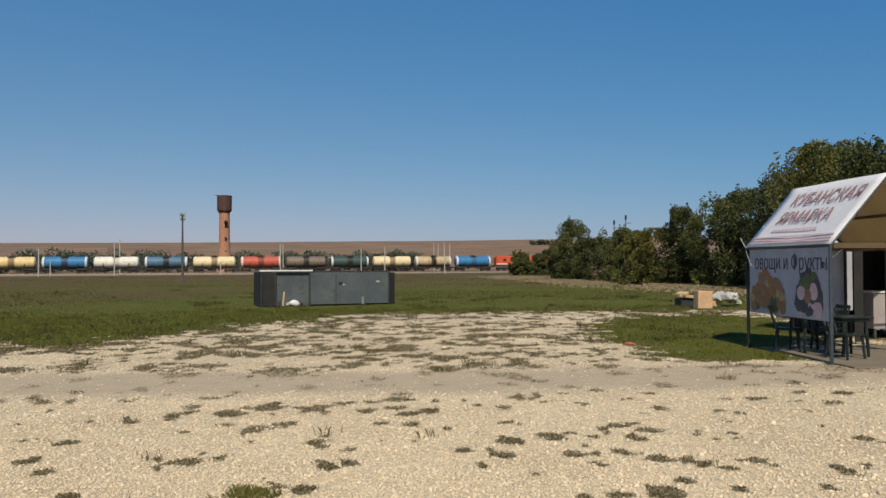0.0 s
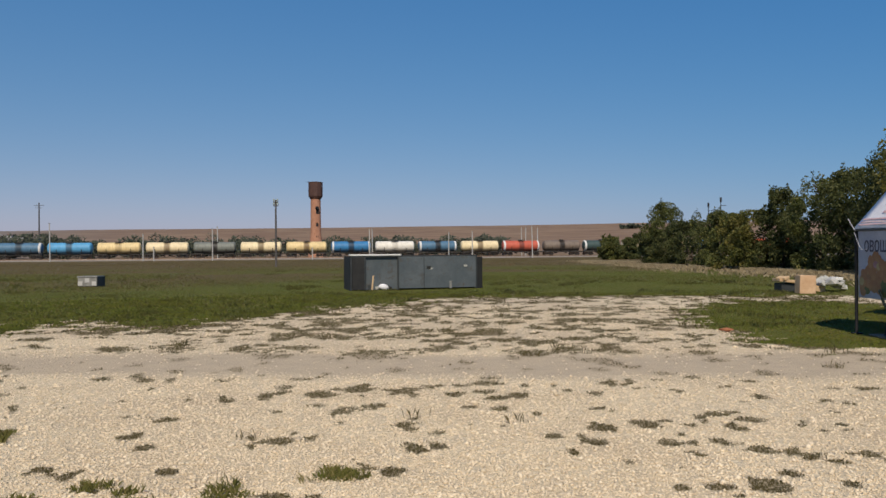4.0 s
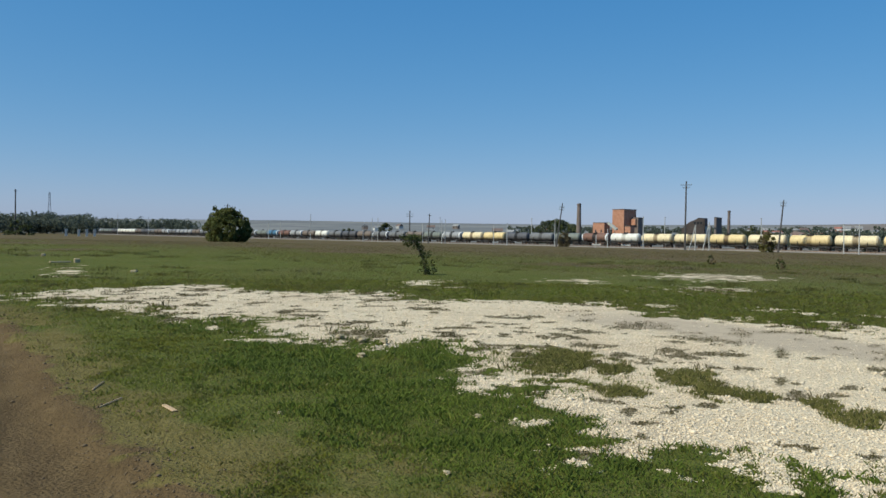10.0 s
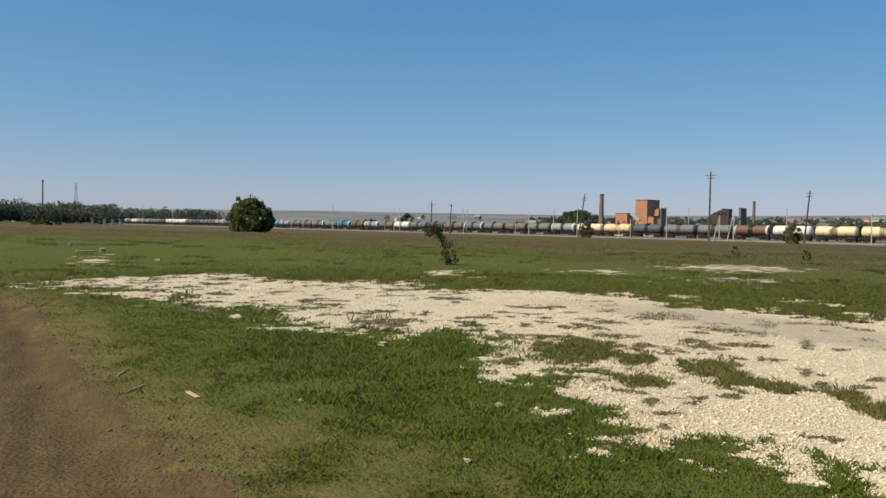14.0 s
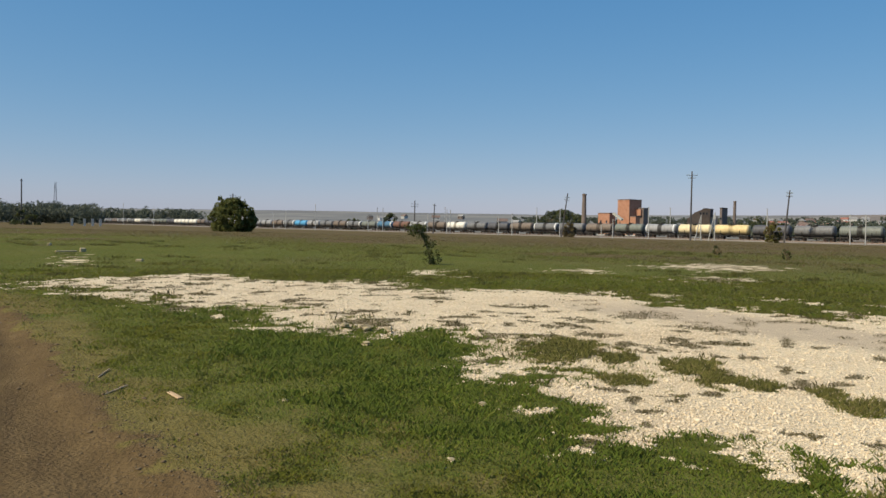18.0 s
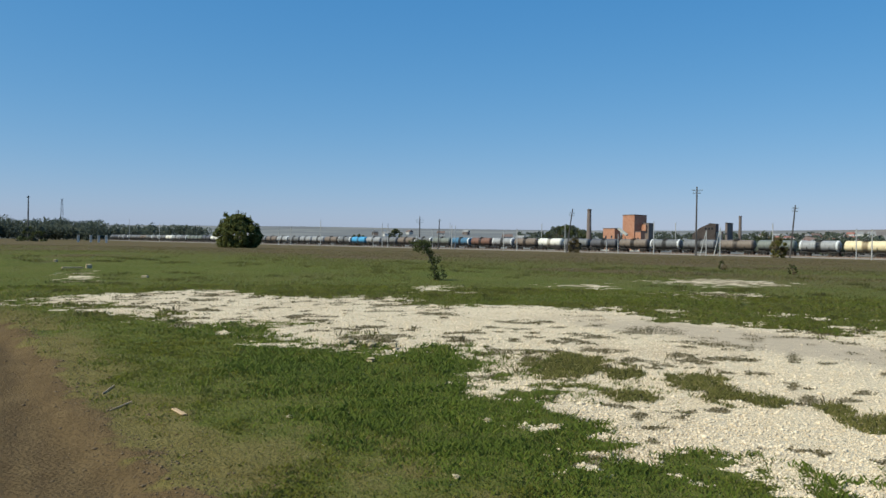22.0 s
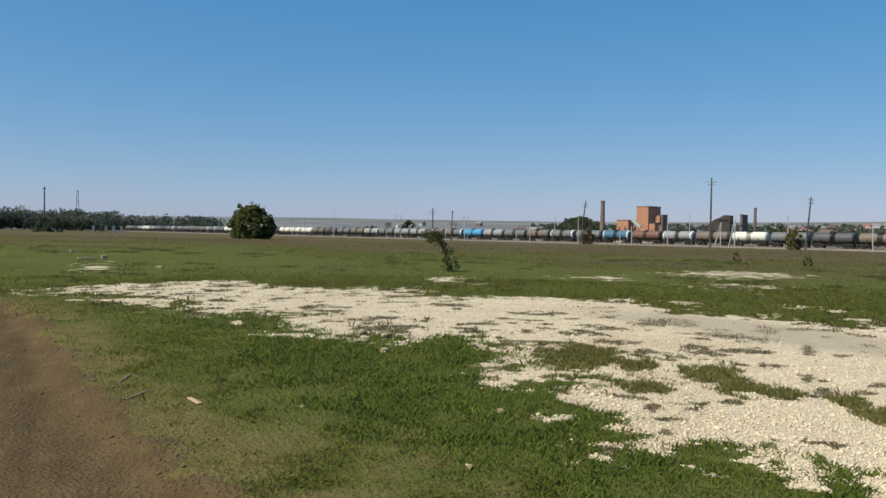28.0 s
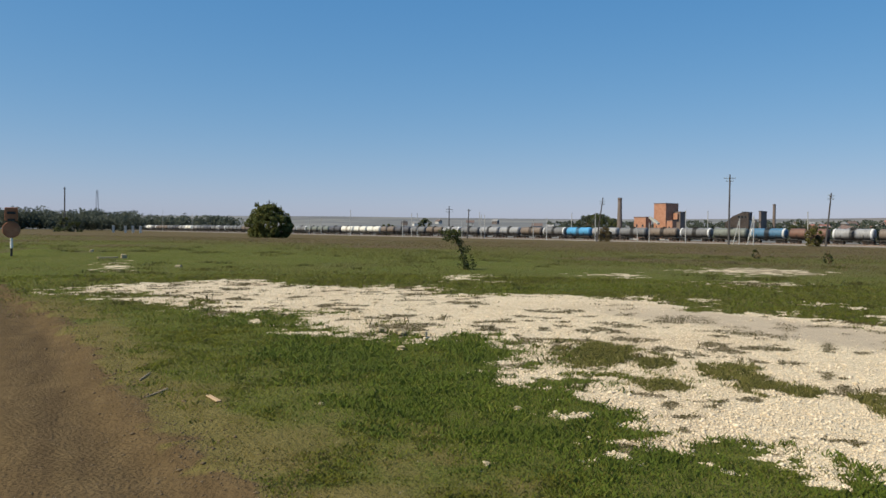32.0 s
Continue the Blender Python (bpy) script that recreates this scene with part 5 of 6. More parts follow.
bush("overgrown_mound", *polar(56.6, 428), 28, 13.4, "broad dull green overgrown mound beside the chimney", 15000, 0.42, ("leaf_far", "leaf_dark"), 3, clumps=330, low=0.0)


def woods(name, az0, az1, r0, r1, count, h0, h1, label, leaves, size, mats, beyond=True):
    """A far belt of trees, one body; beyond: none on the near side of the railway."""
    cs, rs = [], []
    for _ in range(count):
        az, r = float(rng.uniform(az0, az1)), float(rng.uniform(r0, r1))
        x, y = polar(az, r)
        if beyond and x * TN[0] + y * TN[1] < TRACK_D + 22:
            continue
        z = ground_at(x, y)
        h = float(rng.uniform(h0, h1))
        for _ in range(5):
            rad = h * float(rng.uniform(0.2, 0.34))
            cs.append((x + rng.normal(0, h * 0.3), y + rng.normal(0, h * 0.3), z + float(rng.uniform(0.25, 0.8)) * h))
            rs.append(rad)
    v, f = leaf_cloud(cs, rs, leaves, size, 0.9)
    tagged(mesh_from(name, v, f, M[mats]), label, "woods", kind="stuff")


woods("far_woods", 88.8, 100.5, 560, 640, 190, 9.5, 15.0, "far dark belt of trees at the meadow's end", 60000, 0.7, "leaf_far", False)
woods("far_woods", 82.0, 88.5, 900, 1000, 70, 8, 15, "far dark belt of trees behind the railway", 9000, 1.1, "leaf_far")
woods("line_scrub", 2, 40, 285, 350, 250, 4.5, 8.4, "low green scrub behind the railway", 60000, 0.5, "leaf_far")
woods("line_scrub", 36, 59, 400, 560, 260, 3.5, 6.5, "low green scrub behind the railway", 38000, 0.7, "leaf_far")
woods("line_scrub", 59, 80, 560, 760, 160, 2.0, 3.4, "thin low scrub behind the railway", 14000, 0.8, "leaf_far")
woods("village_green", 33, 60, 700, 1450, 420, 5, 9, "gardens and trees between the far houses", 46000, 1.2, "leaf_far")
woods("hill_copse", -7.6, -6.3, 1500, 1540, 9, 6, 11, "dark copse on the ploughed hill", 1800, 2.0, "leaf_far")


# ---------------------------------------------------------------- steel box and loose things in the field
def steel_trough():
    """An overturned steel body: dark sheets on a frame, one bay open."""
    ax, ay, bx, by = -7.36, 31.95, -2.33, 33.9
    ang = math.degrees(math.atan2(by - ay, bx - ax))
    L, Hh, D = math.hypot(bx - ax, by - ay), 1.42, 1.9
    p = thing("steel_stall_frame", pose(ax, ay, -0.02, 0, 0, ang), "dark steel sheet stall frame, one bay open, standing in grass", "metal frame")
    part("front_sheet", bm_box(L - 2.0, 0.04, Hh - 0.1, (2.0 + (L - 2.0) / 2, 0, Hh / 2 + 0.02), 0.01), M["steel_blue"], p, "blue-grey sheet metal front")
    part("bay_sheet", bm_box(1.50, 0.04, Hh - 0.04, (1.28, 0.12, Hh / 2), 0.01), M["steel_blue"], p, "grey sheet set back in the open bay")
    # black pieces paint the dark inside of the bay and the shaded ends
    part("end_panel", bm_box(0.50, 0.04, Hh - 0.06, (0.33, 0.0, Hh / 2), 0.01), M["black"], p, "black panel standing for the dark open bay")
    part("back_sheet", bm_box(L, 0.04, Hh - 0.05, (L / 2, D, Hh / 2)), M["black"], p)
    part("end_sheet", bm_box(0.05, D, Hh, (L - 0.02, D / 2, Hh / 2)), M["black"], p)
    part("end_sheet", bm_box(0.05, D, Hh, (0.02, D / 2, Hh / 2)), M["black"], p)
    part("end_flap", bm_box(0.34, 0.04, Hh - 0.06, (L + 0.16, 0.1, Hh / 2 - 0.02), turn=pose(0, 0, 0, 0, 0, 25)), M["black"], p, "black strip standing for the shaded end face")
    part("dent_patch", bm_box(0.22, 0.012, 0.06, (3.35, -0.022, Hh * 0.62), 0.005), M["rubble"], p)
    part("dent_patch", bm_box(0.10, 0.012, 0.32, (4.25, -0.022, 0.2), 0.004), M["box_grey"], p)
    part("seam", bm_box(0.03, 0.012, Hh - 0.12, (3.1, -0.022, Hh / 2), 0.003), M["steel_dark"], p)
    part("top_board", bm_box(2.15, 0.40, 0.06, (1.05, 0.17, Hh + 0.05), 0.01), M["white_paint"], p, "pale board laid on top")
    part("top_rail", bm_box(L, 0.06, 0.06, (L / 2, 0.02, Hh + 0.0)), M["steel_dark"], p)
    part("roof_sheet", bm_box(L - 2.2, D, 0.03, (2.2 + (L - 2.2) / 2, D / 2, Hh)), M["steel_dark"], p)
    for q in (0.03, 0.6, 2.0, L):
        part("upright", bm_box(0.06, 0.06, Hh, (q, 0.0, Hh / 2)), M["steel_dark"], p)
    part("hinge", bm_box(0.16, 0.05, 0.10, (3.3, -0.03, Hh * 0.66)), M["black"], p)
    part("latch", bm_box(0.14, 0.05, 0.08, (4.9, -0.03, Hh * 0.7)), M["rubble"], p)
    for bx0, bz, sx, sz, rot, m in ((0.94, 0.3, 0.62, 0.09, 84, "wood_new"), (1.14, 0.10, 0.2, 0.14, 20, "rubble"), (1.62, 0.09, 0.26, 0.12, -10, "black"), (0.80, 0.12, 0.16, 0.2, 5, "steel_dark")):
        c = math.cos(radians(ang)), math.sin(radians(ang))
        o = part("scrap_piece", bm_box(sx, 0.22, sz, (0, 0, 0), 0.02), M[m])
        o.matrix_basis = pose(ax + bx0 * c[0] + 0.2 * -c[1], ay + bx0 * c[1] + 0.2 * c[0], bz, 0, -rot, ang)
        tagged(o, "loose scrap lying in the open steel bay", "scrap", "scrap in the steel bay")


steel_trough()
bm = bmesh.new()
bmesh.ops.create_icosphere(bm, subdivisions=2, radius=0.16, matrix=Matrix.Diagonal((1.45, 0.7, 0.8, 1)))
for v in bm.verts:
    v.co *= 1 + 0.24 * math.sin(9 * v.co.x + 7 * v.co.z)
sack = part("plastic_sack", bm, M["canvas"], smooth=True)
sack.matrix_basis = pose(-6.12, 32.42, 0.12, 0, 12, 20)
tagged(sack, "crumpled white plastic sack lying in the steel bay", "sack")


def small_box():
    x, y = -21.3, 36.6
    p = thing("concrete_box", pose(x, y, -0.02, 0, 0, 4), "small grey concrete box with pale panels in the meadow", "box")
    part("body", bm_box(0.95, 0.8, 0.46, (0, 0, 0.23), 0.02), M["box_grey"], p)
    for q in (-0.4, 0.0, 0.4):
        part("panel", bm_box(0.22, 0.03, 0.2, (q * 0.85, -0.405, 0.30 if q == 0 else 0.15)), M["concrete"], p)
    # added dark plate paints the shade of the right side
    part("side_plate", bm_box(0.03, 0.8, 0.44, (0.485, 0, 0.23)), M["steel_dark"], p)
    part("cover", bm_box(1.0, 0.85, 0.05, (0, 0, 0.48)), M["box_grey"], p)


small_box()


def rusted_sign():
    x, y = -48.5, -5.3
    p = thing("road_sign", pose(x, y, ground_at(x, y), 0, 0, 92), "faded rusty road sign on a black and white post", "road sign")
    part("post", bm_tube((0, 0, -0.2), (0, 0, 2.5), 0.055), M["black"], p)
    part("post_sleeve", bm_tube((0, 0, 0.45), (0, 0, 1.1), 0.065), M["white_paint"], p)
    part("disc", bm_lathe([(0.42, -0.02), (0.45, 0.0), (0.42, 0.03)], 20, "Y", (0, -0.1, 1.45)), M["sign_rust"], p)
    part("upper_plate", bm_box(0.64, 0.04, 0.72, (0, -0.1, 2.28), 0.02), M["sign_rust"], p)
    part("dark_mark", bm_box(0.4, 0.02, 0.14, (0, -0.13, 2.35)), M["black"], p)
    part("dark_mark", bm_box(0.36, 0.02, 0.12, (0, -0.13, 1.98)), M["black"], p)


rusted_sign()


for az in (90.2, 89.45, 88.97, 88.5):
    x, y = polar(az, 330)
    p = thing("gate_pillar", pose(x, y, ground_at(x, y), 0, 0, az), "grey concrete pillar at the far end of the meadow", "pillar", "pillars by the line")
    part("shaft", bm_box(0.9, 0.7, 2.6, (0, 0, 1.25), 0.05), M["concrete"], p)
    part("cap", bm_box(1.1, 0.9, 0.2, (0, 0, 2.6), 0.03), M["concrete"], p)


def field_block(x, y, sx, sy, sz, turn, m, label):
    o = part("concrete_lump", bm_box(sx, sy, sz, (0, 0, sz / 2), min(sx, sz) * 0.18), M[m])
    o.matrix_basis = pose(x, y, ground_at(x, y) - 0.03, 0, 0, turn)
    tagged(o, label, "rubble", "lumps in the meadow")


for x, y, sx, sy, sz, t, m in ((-46.1, 0.3, 0.22, 0.3, 0.26, 10, "stone_grey"), (-46.4, -0.5, 0.2, 1.1, 0.10, 25, "stone_grey"), (-58.0, -1.6, 0.2, 0.4, 0.2, 80, "stone_grey"),
                               (-36.0, 2.4, 0.25, 0.25, 0.12, 70, "stone_grey")):
    field_block(x, y, sx, sy, sz, t, m, "pale broken lump of concrete in the grass")


def junk_pile():
    for x, y, z, sx, sy, sz, ry, turn, m, lab in ((9.62, 31.2, 0.33, 1.0, 0.6, 0.12, 6, 10, "wood_new", "tilted pale board across a dark crate"), (9.65, 31.3, 0.0, 0.85, 0.55, 0.32, 0, 12, "steel_dark", "dark crate under the board"),
                                                  (9.72, 29.7, 0.0, 0.58, 0.4, 0.66, 2, 8, "carton", "upright brown carton beside the heap"), (9.35, 31.0, 0.46, 0.3, 0.4, 0.1, -14, 40, "wood_new", "short offcut of pale wood on the heap"),
                                                  (10.5, 31.2, 0.0, 0.7, 0.5, 0.22, 8, 25, "wood_new", "pale wooden crate on the rubbish heap"), (11.3, 31.1, 0.42, 0.36, 0.3, 0.12, 5, 30, "white_paint", "white plastic tub on the rubble")):
        o = part("heap_carton", bm_box(sx, sy, sz, (0, 0, sz / 2), 0.015), M[m])
        o.matrix_basis = pose(x, y, z, 0, ry, turn)
        tagged(o, lab, "carton", "rubbish heap")
    for q in range(26):
        x, y = 11.1 + rng.normal(0, 0.5), 31.6 + rng.normal(0, 0.4)
        s = float(rng.uniform(0.12, 0.30))
        bm = bmesh.new()
        bmesh.ops.create_icosphere(bm, subdivisions=1, radius=s, matrix=Matrix.Diagonal((1.2, 1, 0.7, 1)))
        for v in bm.verts:
            v.co *= float(rng.uniform(0.75, 1.2))
        o = part("rubble_lump", bm, M["rubble" if q % 3 else "concrete"])
        o.matrix_basis = pose(x, y, max(0.0, 0.32 * math.exp(-((x - 11.1) ** 2) / 0.4)) + s * 0.2, 0, 0, float(rng.uniform(0, 360)))
        tagged(o, "grey lump of rubble on the heap", "rubble", "rubbish heap")


junk_pile()


# ---------------------------------------------------------------- market stall
def lettering(text, size, m, parent, material, stretch=1.0, name="lettering", shear=0.0):
    cu = bpy.data.curves.new(name, "FONT")
    cu.body, cu.size, cu.align_x, cu.align_y = text, size, "CENTER", "CENTER"
    cu.extrude, cu.resolution_u, cu.shear = 0.002, 3, shear
    ob = new(name, cu)
    ob.data.materials.append(material)
    ob.parent = parent
    ob.matrix_basis = m @ Matrix.Diagonal((stretch, 1, 1, 1))
    return ob


def market_tent(x, y, turn, L, W, eave, ridge, labelled=True, name="market_tent", label=""):
    """Gabled stall tent; x across the gable, y along the ridge, from its near left post."""
    p = thing(name, pose(x, y, 0, 0, 0, turn), label, "market tent")
    r = 0.032
    for px, py in ((0, 0), (W, 0), (0, L), (W, L)):
        # far and second-tent posts are black: their shade is put into the colour
        tube = M["frame_blue" if labelled and py == 0 else "black"]
        post = part("post", bm_tube((px, py, 0), (px, py, eave), r), tube, p)
        part("foot_plate", bm_box(0.16, 0.16, 0.02, (px, py, 0.01)), tube, post)
    for py in (0, L):
        part("rafter", bm_tube((0, py, eave), (W / 2, py, ridge), r * 0.8), M["frame_blue"], p)
        part("rafter", bm_tube((W, py, eave), (W / 2, py, ridge), r * 0.8), M["frame_blue"], p)
        part("tie_bar", bm_tube((0, py, eave), (W, py, eave), r * 0.7), M["frame_blue"], p)
        if labelled:
            part("gable_valance", bm_box(W - 0.08, 0.012, 0.09, (W / 2, py - 0.03, eave - 0.005)), M["canvas_brown"], p, "brown cloth strip along the gable")
    for px in (0, W):
        part("eave_bar", bm_tube((px, 0, eave), (px, L, eave), r * 0.8), M["frame_blue"], p)
    part("ridge_bar", bm_tube((W / 2, 0, ridge), (W / 2, L, ridge), r * 0.8), M["frame_blue"], p)
    if labelled:
        part("knee_brace", bm_tube((0, 0.0, eave - 0.24), (0.28, 0.0, eave - 0.02), 0.012), M["frame_blue"], p)
        part("guy_rod", bm_tube((-0.03, L, eave), (-0.14, L + 0.03, eave + 0.22), 0.010), M["canvas_grey"], p)
        loop = [(-0.03, L - 0.06 * q, eave - 0.05 - 0.34 * math.sin(0.28 * q)) for q in range(8)]
        part("guy_rope", bm_join(*[bm_tube(a, b, 0.006, seg=5) for a, b in zip(loop, loop[1:])]), M["canvas_grey"], p)
    g = 0.05
    sl = Vector((W / 2, 0, ridge - eave))
    nl = Vector((-sl.z, 0, sl.x)).normalized()
    for side in (0, 1):
        bm = bmesh.new()
        grid = []
        for i in range(9):
            row = []
            for j in range(13):
                u, v = i / 8, j / 12
                q = Vector((u * W / 2, -g + v * (L + 2 * g), eave + u * (ridge - eave))) + nl * (0.035 - 0.02 * math.sin(math.pi * v) * math.sin(math.pi * u) + 0.004 * math.sin(9 * v + 4 * u))
                if side:
                    q.x = W - q.x
                row.append(bm.verts.new(q))
            grid.append(row)
        for i in range(8):
            for j in range(12):
                bm.faces.new((grid[i][j], grid[i + 1][j], grid[i + 1][j + 1], grid[i][j + 1]))
        bmesh.ops.recalc_face_normals(bm, faces=bm.faces[:])
        bmesh.ops.solidify(bm, geom=bm.faces[:], thickness=0.006)
        part("roof_sheet", bm, M["roof_cloth" if side else "canvas"], p, "" if not side else "ochre roof sheet lit through from above", smooth=True)
    part("purlin", bm_tube((W * 0.75, 0, (eave + ridge) / 2 - 0.05), (W * 0.75, L, (eave + ridge) / 2 - 0.05), r * 0.9), M["canvas_brown"], p)
    part("purlin", bm_tube((W * 0.25, 0.02, (eave + ridge) / 2 - 0.08), (W * 0.25, L, (eave + ridge) / 2 - 0.08), r * 0.9), M["canvas_brown"], p)
    return p, sl, nl


STALL_TURN = 5.05
TW, TL, TE, TR = 2.1, 2.95, 2.0, 3.21
tent, sl, nl = market_tent(6.5, 13.3, STALL_TURN, TL, TW, TE, TR, label="small market tent with white printed roof and blue-grey poles")
slope = math.degrees(math.atan2(TR - TE, TW / 2))


def roof_pose(u, v):
    """On the roof's left slope: u up the slope 0..1, v along from the near gable, metres."""
    q = Vector((u * TW / 2, v, TE + u * (TR - TE))) + nl * 0.05
    xx, yy = Vector((0, -1, 0)), sl.normalized()
    m = Matrix((xx, yy, xx.cross(yy))).transposed().to_4x4()
    m.translation = q
    return m


lettering("КУБАНСКАЯ", 0.43, roof_pose(0.74, TL * 0.46), tent, M["print_red"], 0.88)
lettering("ЯРМАРКА", 0.43, roof_pose(0.44, TL * 0.53), tent, M["print_red"], 0.88)
SLEN = sl.length
for q in range(13):
    part("print_bar", bm_box(0.09, 0.05, 0.003), M["print_pink"], tent).matrix_basis = roof_pose(0.245, TL * 0.28 + 0.125 * q)
for u, hgt in ((0.14, 0.035), (0.095, 0.02), (0.055, 0.035)):
    part("print_band", bm_box(TL * 0.96, hgt, 0.003), M["print_pink"], tent).matrix_basis = roof_pose(u, TL * 0.5)
part("eave_valance", bm_box(0.012, TL, 0.10, (TW - 0.01, TL / 2, TE - 0.02)), M["print_brown"], tent)
banner = part("side_banner", bm_box(0.008, TL - 0.1, TE - 0.74, (0.02, TL / 2, (TE + 0.70) / 2 - 0.01)), M["canvas_grey"], tent, "white side banner printed with fruit, greyed for its shade")
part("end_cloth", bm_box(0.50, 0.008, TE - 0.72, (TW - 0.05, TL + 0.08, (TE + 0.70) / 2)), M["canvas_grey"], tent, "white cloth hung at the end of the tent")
part("dark_curtain", bm_box(0.20, 0.010, TE - 0.1, (TW + 0.36, TL + 0.12, TE / 2)), M["black"], tent, "dark upright strip beside the end cloth")


def banner_pose(y, z):
    m = Matrix(((0, 0, -1), (-1, 0, 0), (0, 1, 0))).to_4x4()
    m.translation = (0.010, y, z)
    return m


lettering("овощи и Фрукты", 0.40, banner_pose(TL * 0.47, 1.70), banner, M["print_dark"], 0.80)


def print_heap(parent, frame_m, w, h, n, rows, name="printed_fruit"):
    """A printed still life: flat overlapping rounds in a heap; rows of tones from the foot to the top."""
    for q in range(n):
        u = rng.uniform(-1, 1)
        top = h * (1 - 0.5 * abs(u) ** 2.4)
        v = rng.uniform(0, 1)
        rad = rng.uniform(0.09, 0.17) * h
        tones = rows[min(len(rows) - 1, int(v * len(rows) + rng.uniform(-0.3, 0.3)))]
        bm = bm_lathe([(rad, 0), (rad * 0.97, 0.0006)], 12)
        o = part(name, bm, M[tones[int(rng.integers(len(tones)))]], parent)
        o.matrix_basis = frame_m @ Matrix.Translation((u * (w / 2 - rad), rad + v * max(top - 2 * rad, 0.02), 0.00007 * q)) @ Matrix.Diagonal((1, float(rng.uniform(0.7, 1.3)), 1, 1))


print_heap(banner, banner_pose(TL * 0.73, 0.74), 1.4, 0.86, 90, (("print_green", "print_brown", "print_orange"), ("print_orange", "print_orange", "print_brown"), ("print_orange", "print_yellow", "print_orange"), ("print_orange", "print_red")))
print_heap(banner, banner_pose(TL * 0.24, 0.74), 0.95, 0.90, 70, (("print_dark", "print_pink", "print_dark"), ("print_dark", "print_brown"), ("print_dark", "print_pink", "print_dark"), ("print_dark", "print_green")))

# neighbouring stall behind
tent2, sl2, nl2 = market_tent(8.95, 16.0, STALL_TURN, 3.6, 2.3, 2.0, 2.95, False, name="market_tent", label="second market tent with a pale roof behind the first")
# added black sheets stand for the shaded inside of this stall
part("back_cloth", bm_box(2.1, 0.02, 2.0, (1.05, 3.56, 1.0)), M["black"], tent2, "black sheet standing for the shade at the back")
part("side_cloth", bm_box(0.012, 3.5, 1.9, (2.07, 1.8, 1.05)), M["black"], tent2)
part("side_cloth", bm_box(0.012, 1.7, 1.9, (0.03, 2.65, 1.05)), M["black"], tent2)
part("gable_cloth", bm_quad([(0.05, 3.5, 1.96), (2.25, 3.5, 1.96), (1.15, 3.5, 2.90)], 0.01), M["black"], tent2)


def counter(x, y, turn, w):
    p = thing("stall_counter", pose(x, y, 0, 0, 0, turn), "market counter wrapped in a white banner printed with fruit", "counter")
    part("body", bm_box(w, 0.7, 0.80, (w / 2, 0.35, 0.62), 0.01), M["counter_cloth"], p)
    part("top", bm_box(w + 0.06, 0.76, 0.035, (w / 2, 0.35, 1.04), 0.006), M["white_paint"], p)
    for q in (0.05, w - 0.05):
        for yy in (0.05, 0.65):
            part("leg", bm_box(0.05, 0.05, 0.24, (q, yy, 0.12)), M["frame_blue"], p)
    m = Matrix(((1, 0, 0), (0, 0, -1), (0, 1, 0))).to_4x4()
    m.translation = (w * 0.38, -0.004, 0.27)
    print_heap(p, m, 1.2, 0.66, 60, (("print_brown", "print_orange"), ("print_brown", "print_dark"), ("print_yellow", "print_dark"), ("print_green", "print_dark")))
    for q in range(6):
        part("print_bar", bm_box(0.4, 0.004, 0.05, (w - 0.3, -0.003, 0.30 + 0.12 * q)), M["print_pink"], p)
    return p


counter(9.6, 17.7, STALL_TURN - 2, 2.4)
for q in range(11):
    s = float(rng.uniform(0.06, 0.105))
    bm = bmesh.new()
    bmesh.ops.create_icosphere(bm, subdivisions=2, radius=s, matrix=Matrix.Diagonal((1.25, 1, 0.95, 1)))
    o = part("melon", bm, M["melon" if q % 3 else "fruit_dark"], smooth=True)
    u = 2.15 + 0.115 * q + rng.uniform(-0.02, 0.02)
    o.matrix_basis = pose(8.7 + u * 0.9998, 17.75 + 0.33 + float(rng.uniform(-0.12, 0.12)), 1.05 + s * 0.93, 0, 0, float(rng.uniform(0, 360)))
    tagged(o, "pale ripe melon lying on the counter" if q % 3 else "small dark watermelon lying on the counter", "melon", "fruit on the counter")


def plastic_chair(x, y, turn):
    c = thing("garden_chair", pose(x, y, 0.03, 0, 0, turn), "dark green plastic garden armchair on the stall floor", "chair", "chairs at the stall")
    part("seat", bm_box(0.46, 0.44, 0.03, (0, 0, 0.42), 0.012), M["plastic_green"], c)
    for sx in (-1, 1):
        part("leg", bm_tube((0.22 * sx, 0.2, 0), (0.19 * sx, 0.17, 0.42), 0.022, 0.026, 6), M["plastic_green"], c)
        part("leg", bm_tube((0.22 * sx, -0.24, 0), (0.19 * sx, -0.18, 0.42), 0.022, 0.026, 6), M["plastic_green"], c)
        part("armrest", bm_join(bm_box(0.045, 0.44, 0.025, (0.26 * sx, 0.0, 0.65), 0.008), bm_tube((0.25 * sx, 0.2, 0.42), (0.26 * sx, 0.21, 0.65), 0.02, seg=6)), M["plastic_green"], c)
        part("back_post", bm_tube((0.21 * sx, -0.2, 0.42), (0.19 * sx, -0.34, 0.82), 0.02, seg=6), M["plastic_green"], c)
    for q in range(4):
        part("back_slat", bm_tube((-0.12 + 0.08 * q, -0.21, 0.44), (-0.11 + 0.073 * q, -0.34, 0.82), 0.014, seg=5), M["plastic_green"], c)
    part("back_top", bm_box(0.42, 0.03, 0.07, (0, -0.345, 0.83), 0.012), M["plastic_green"], c)
    return c


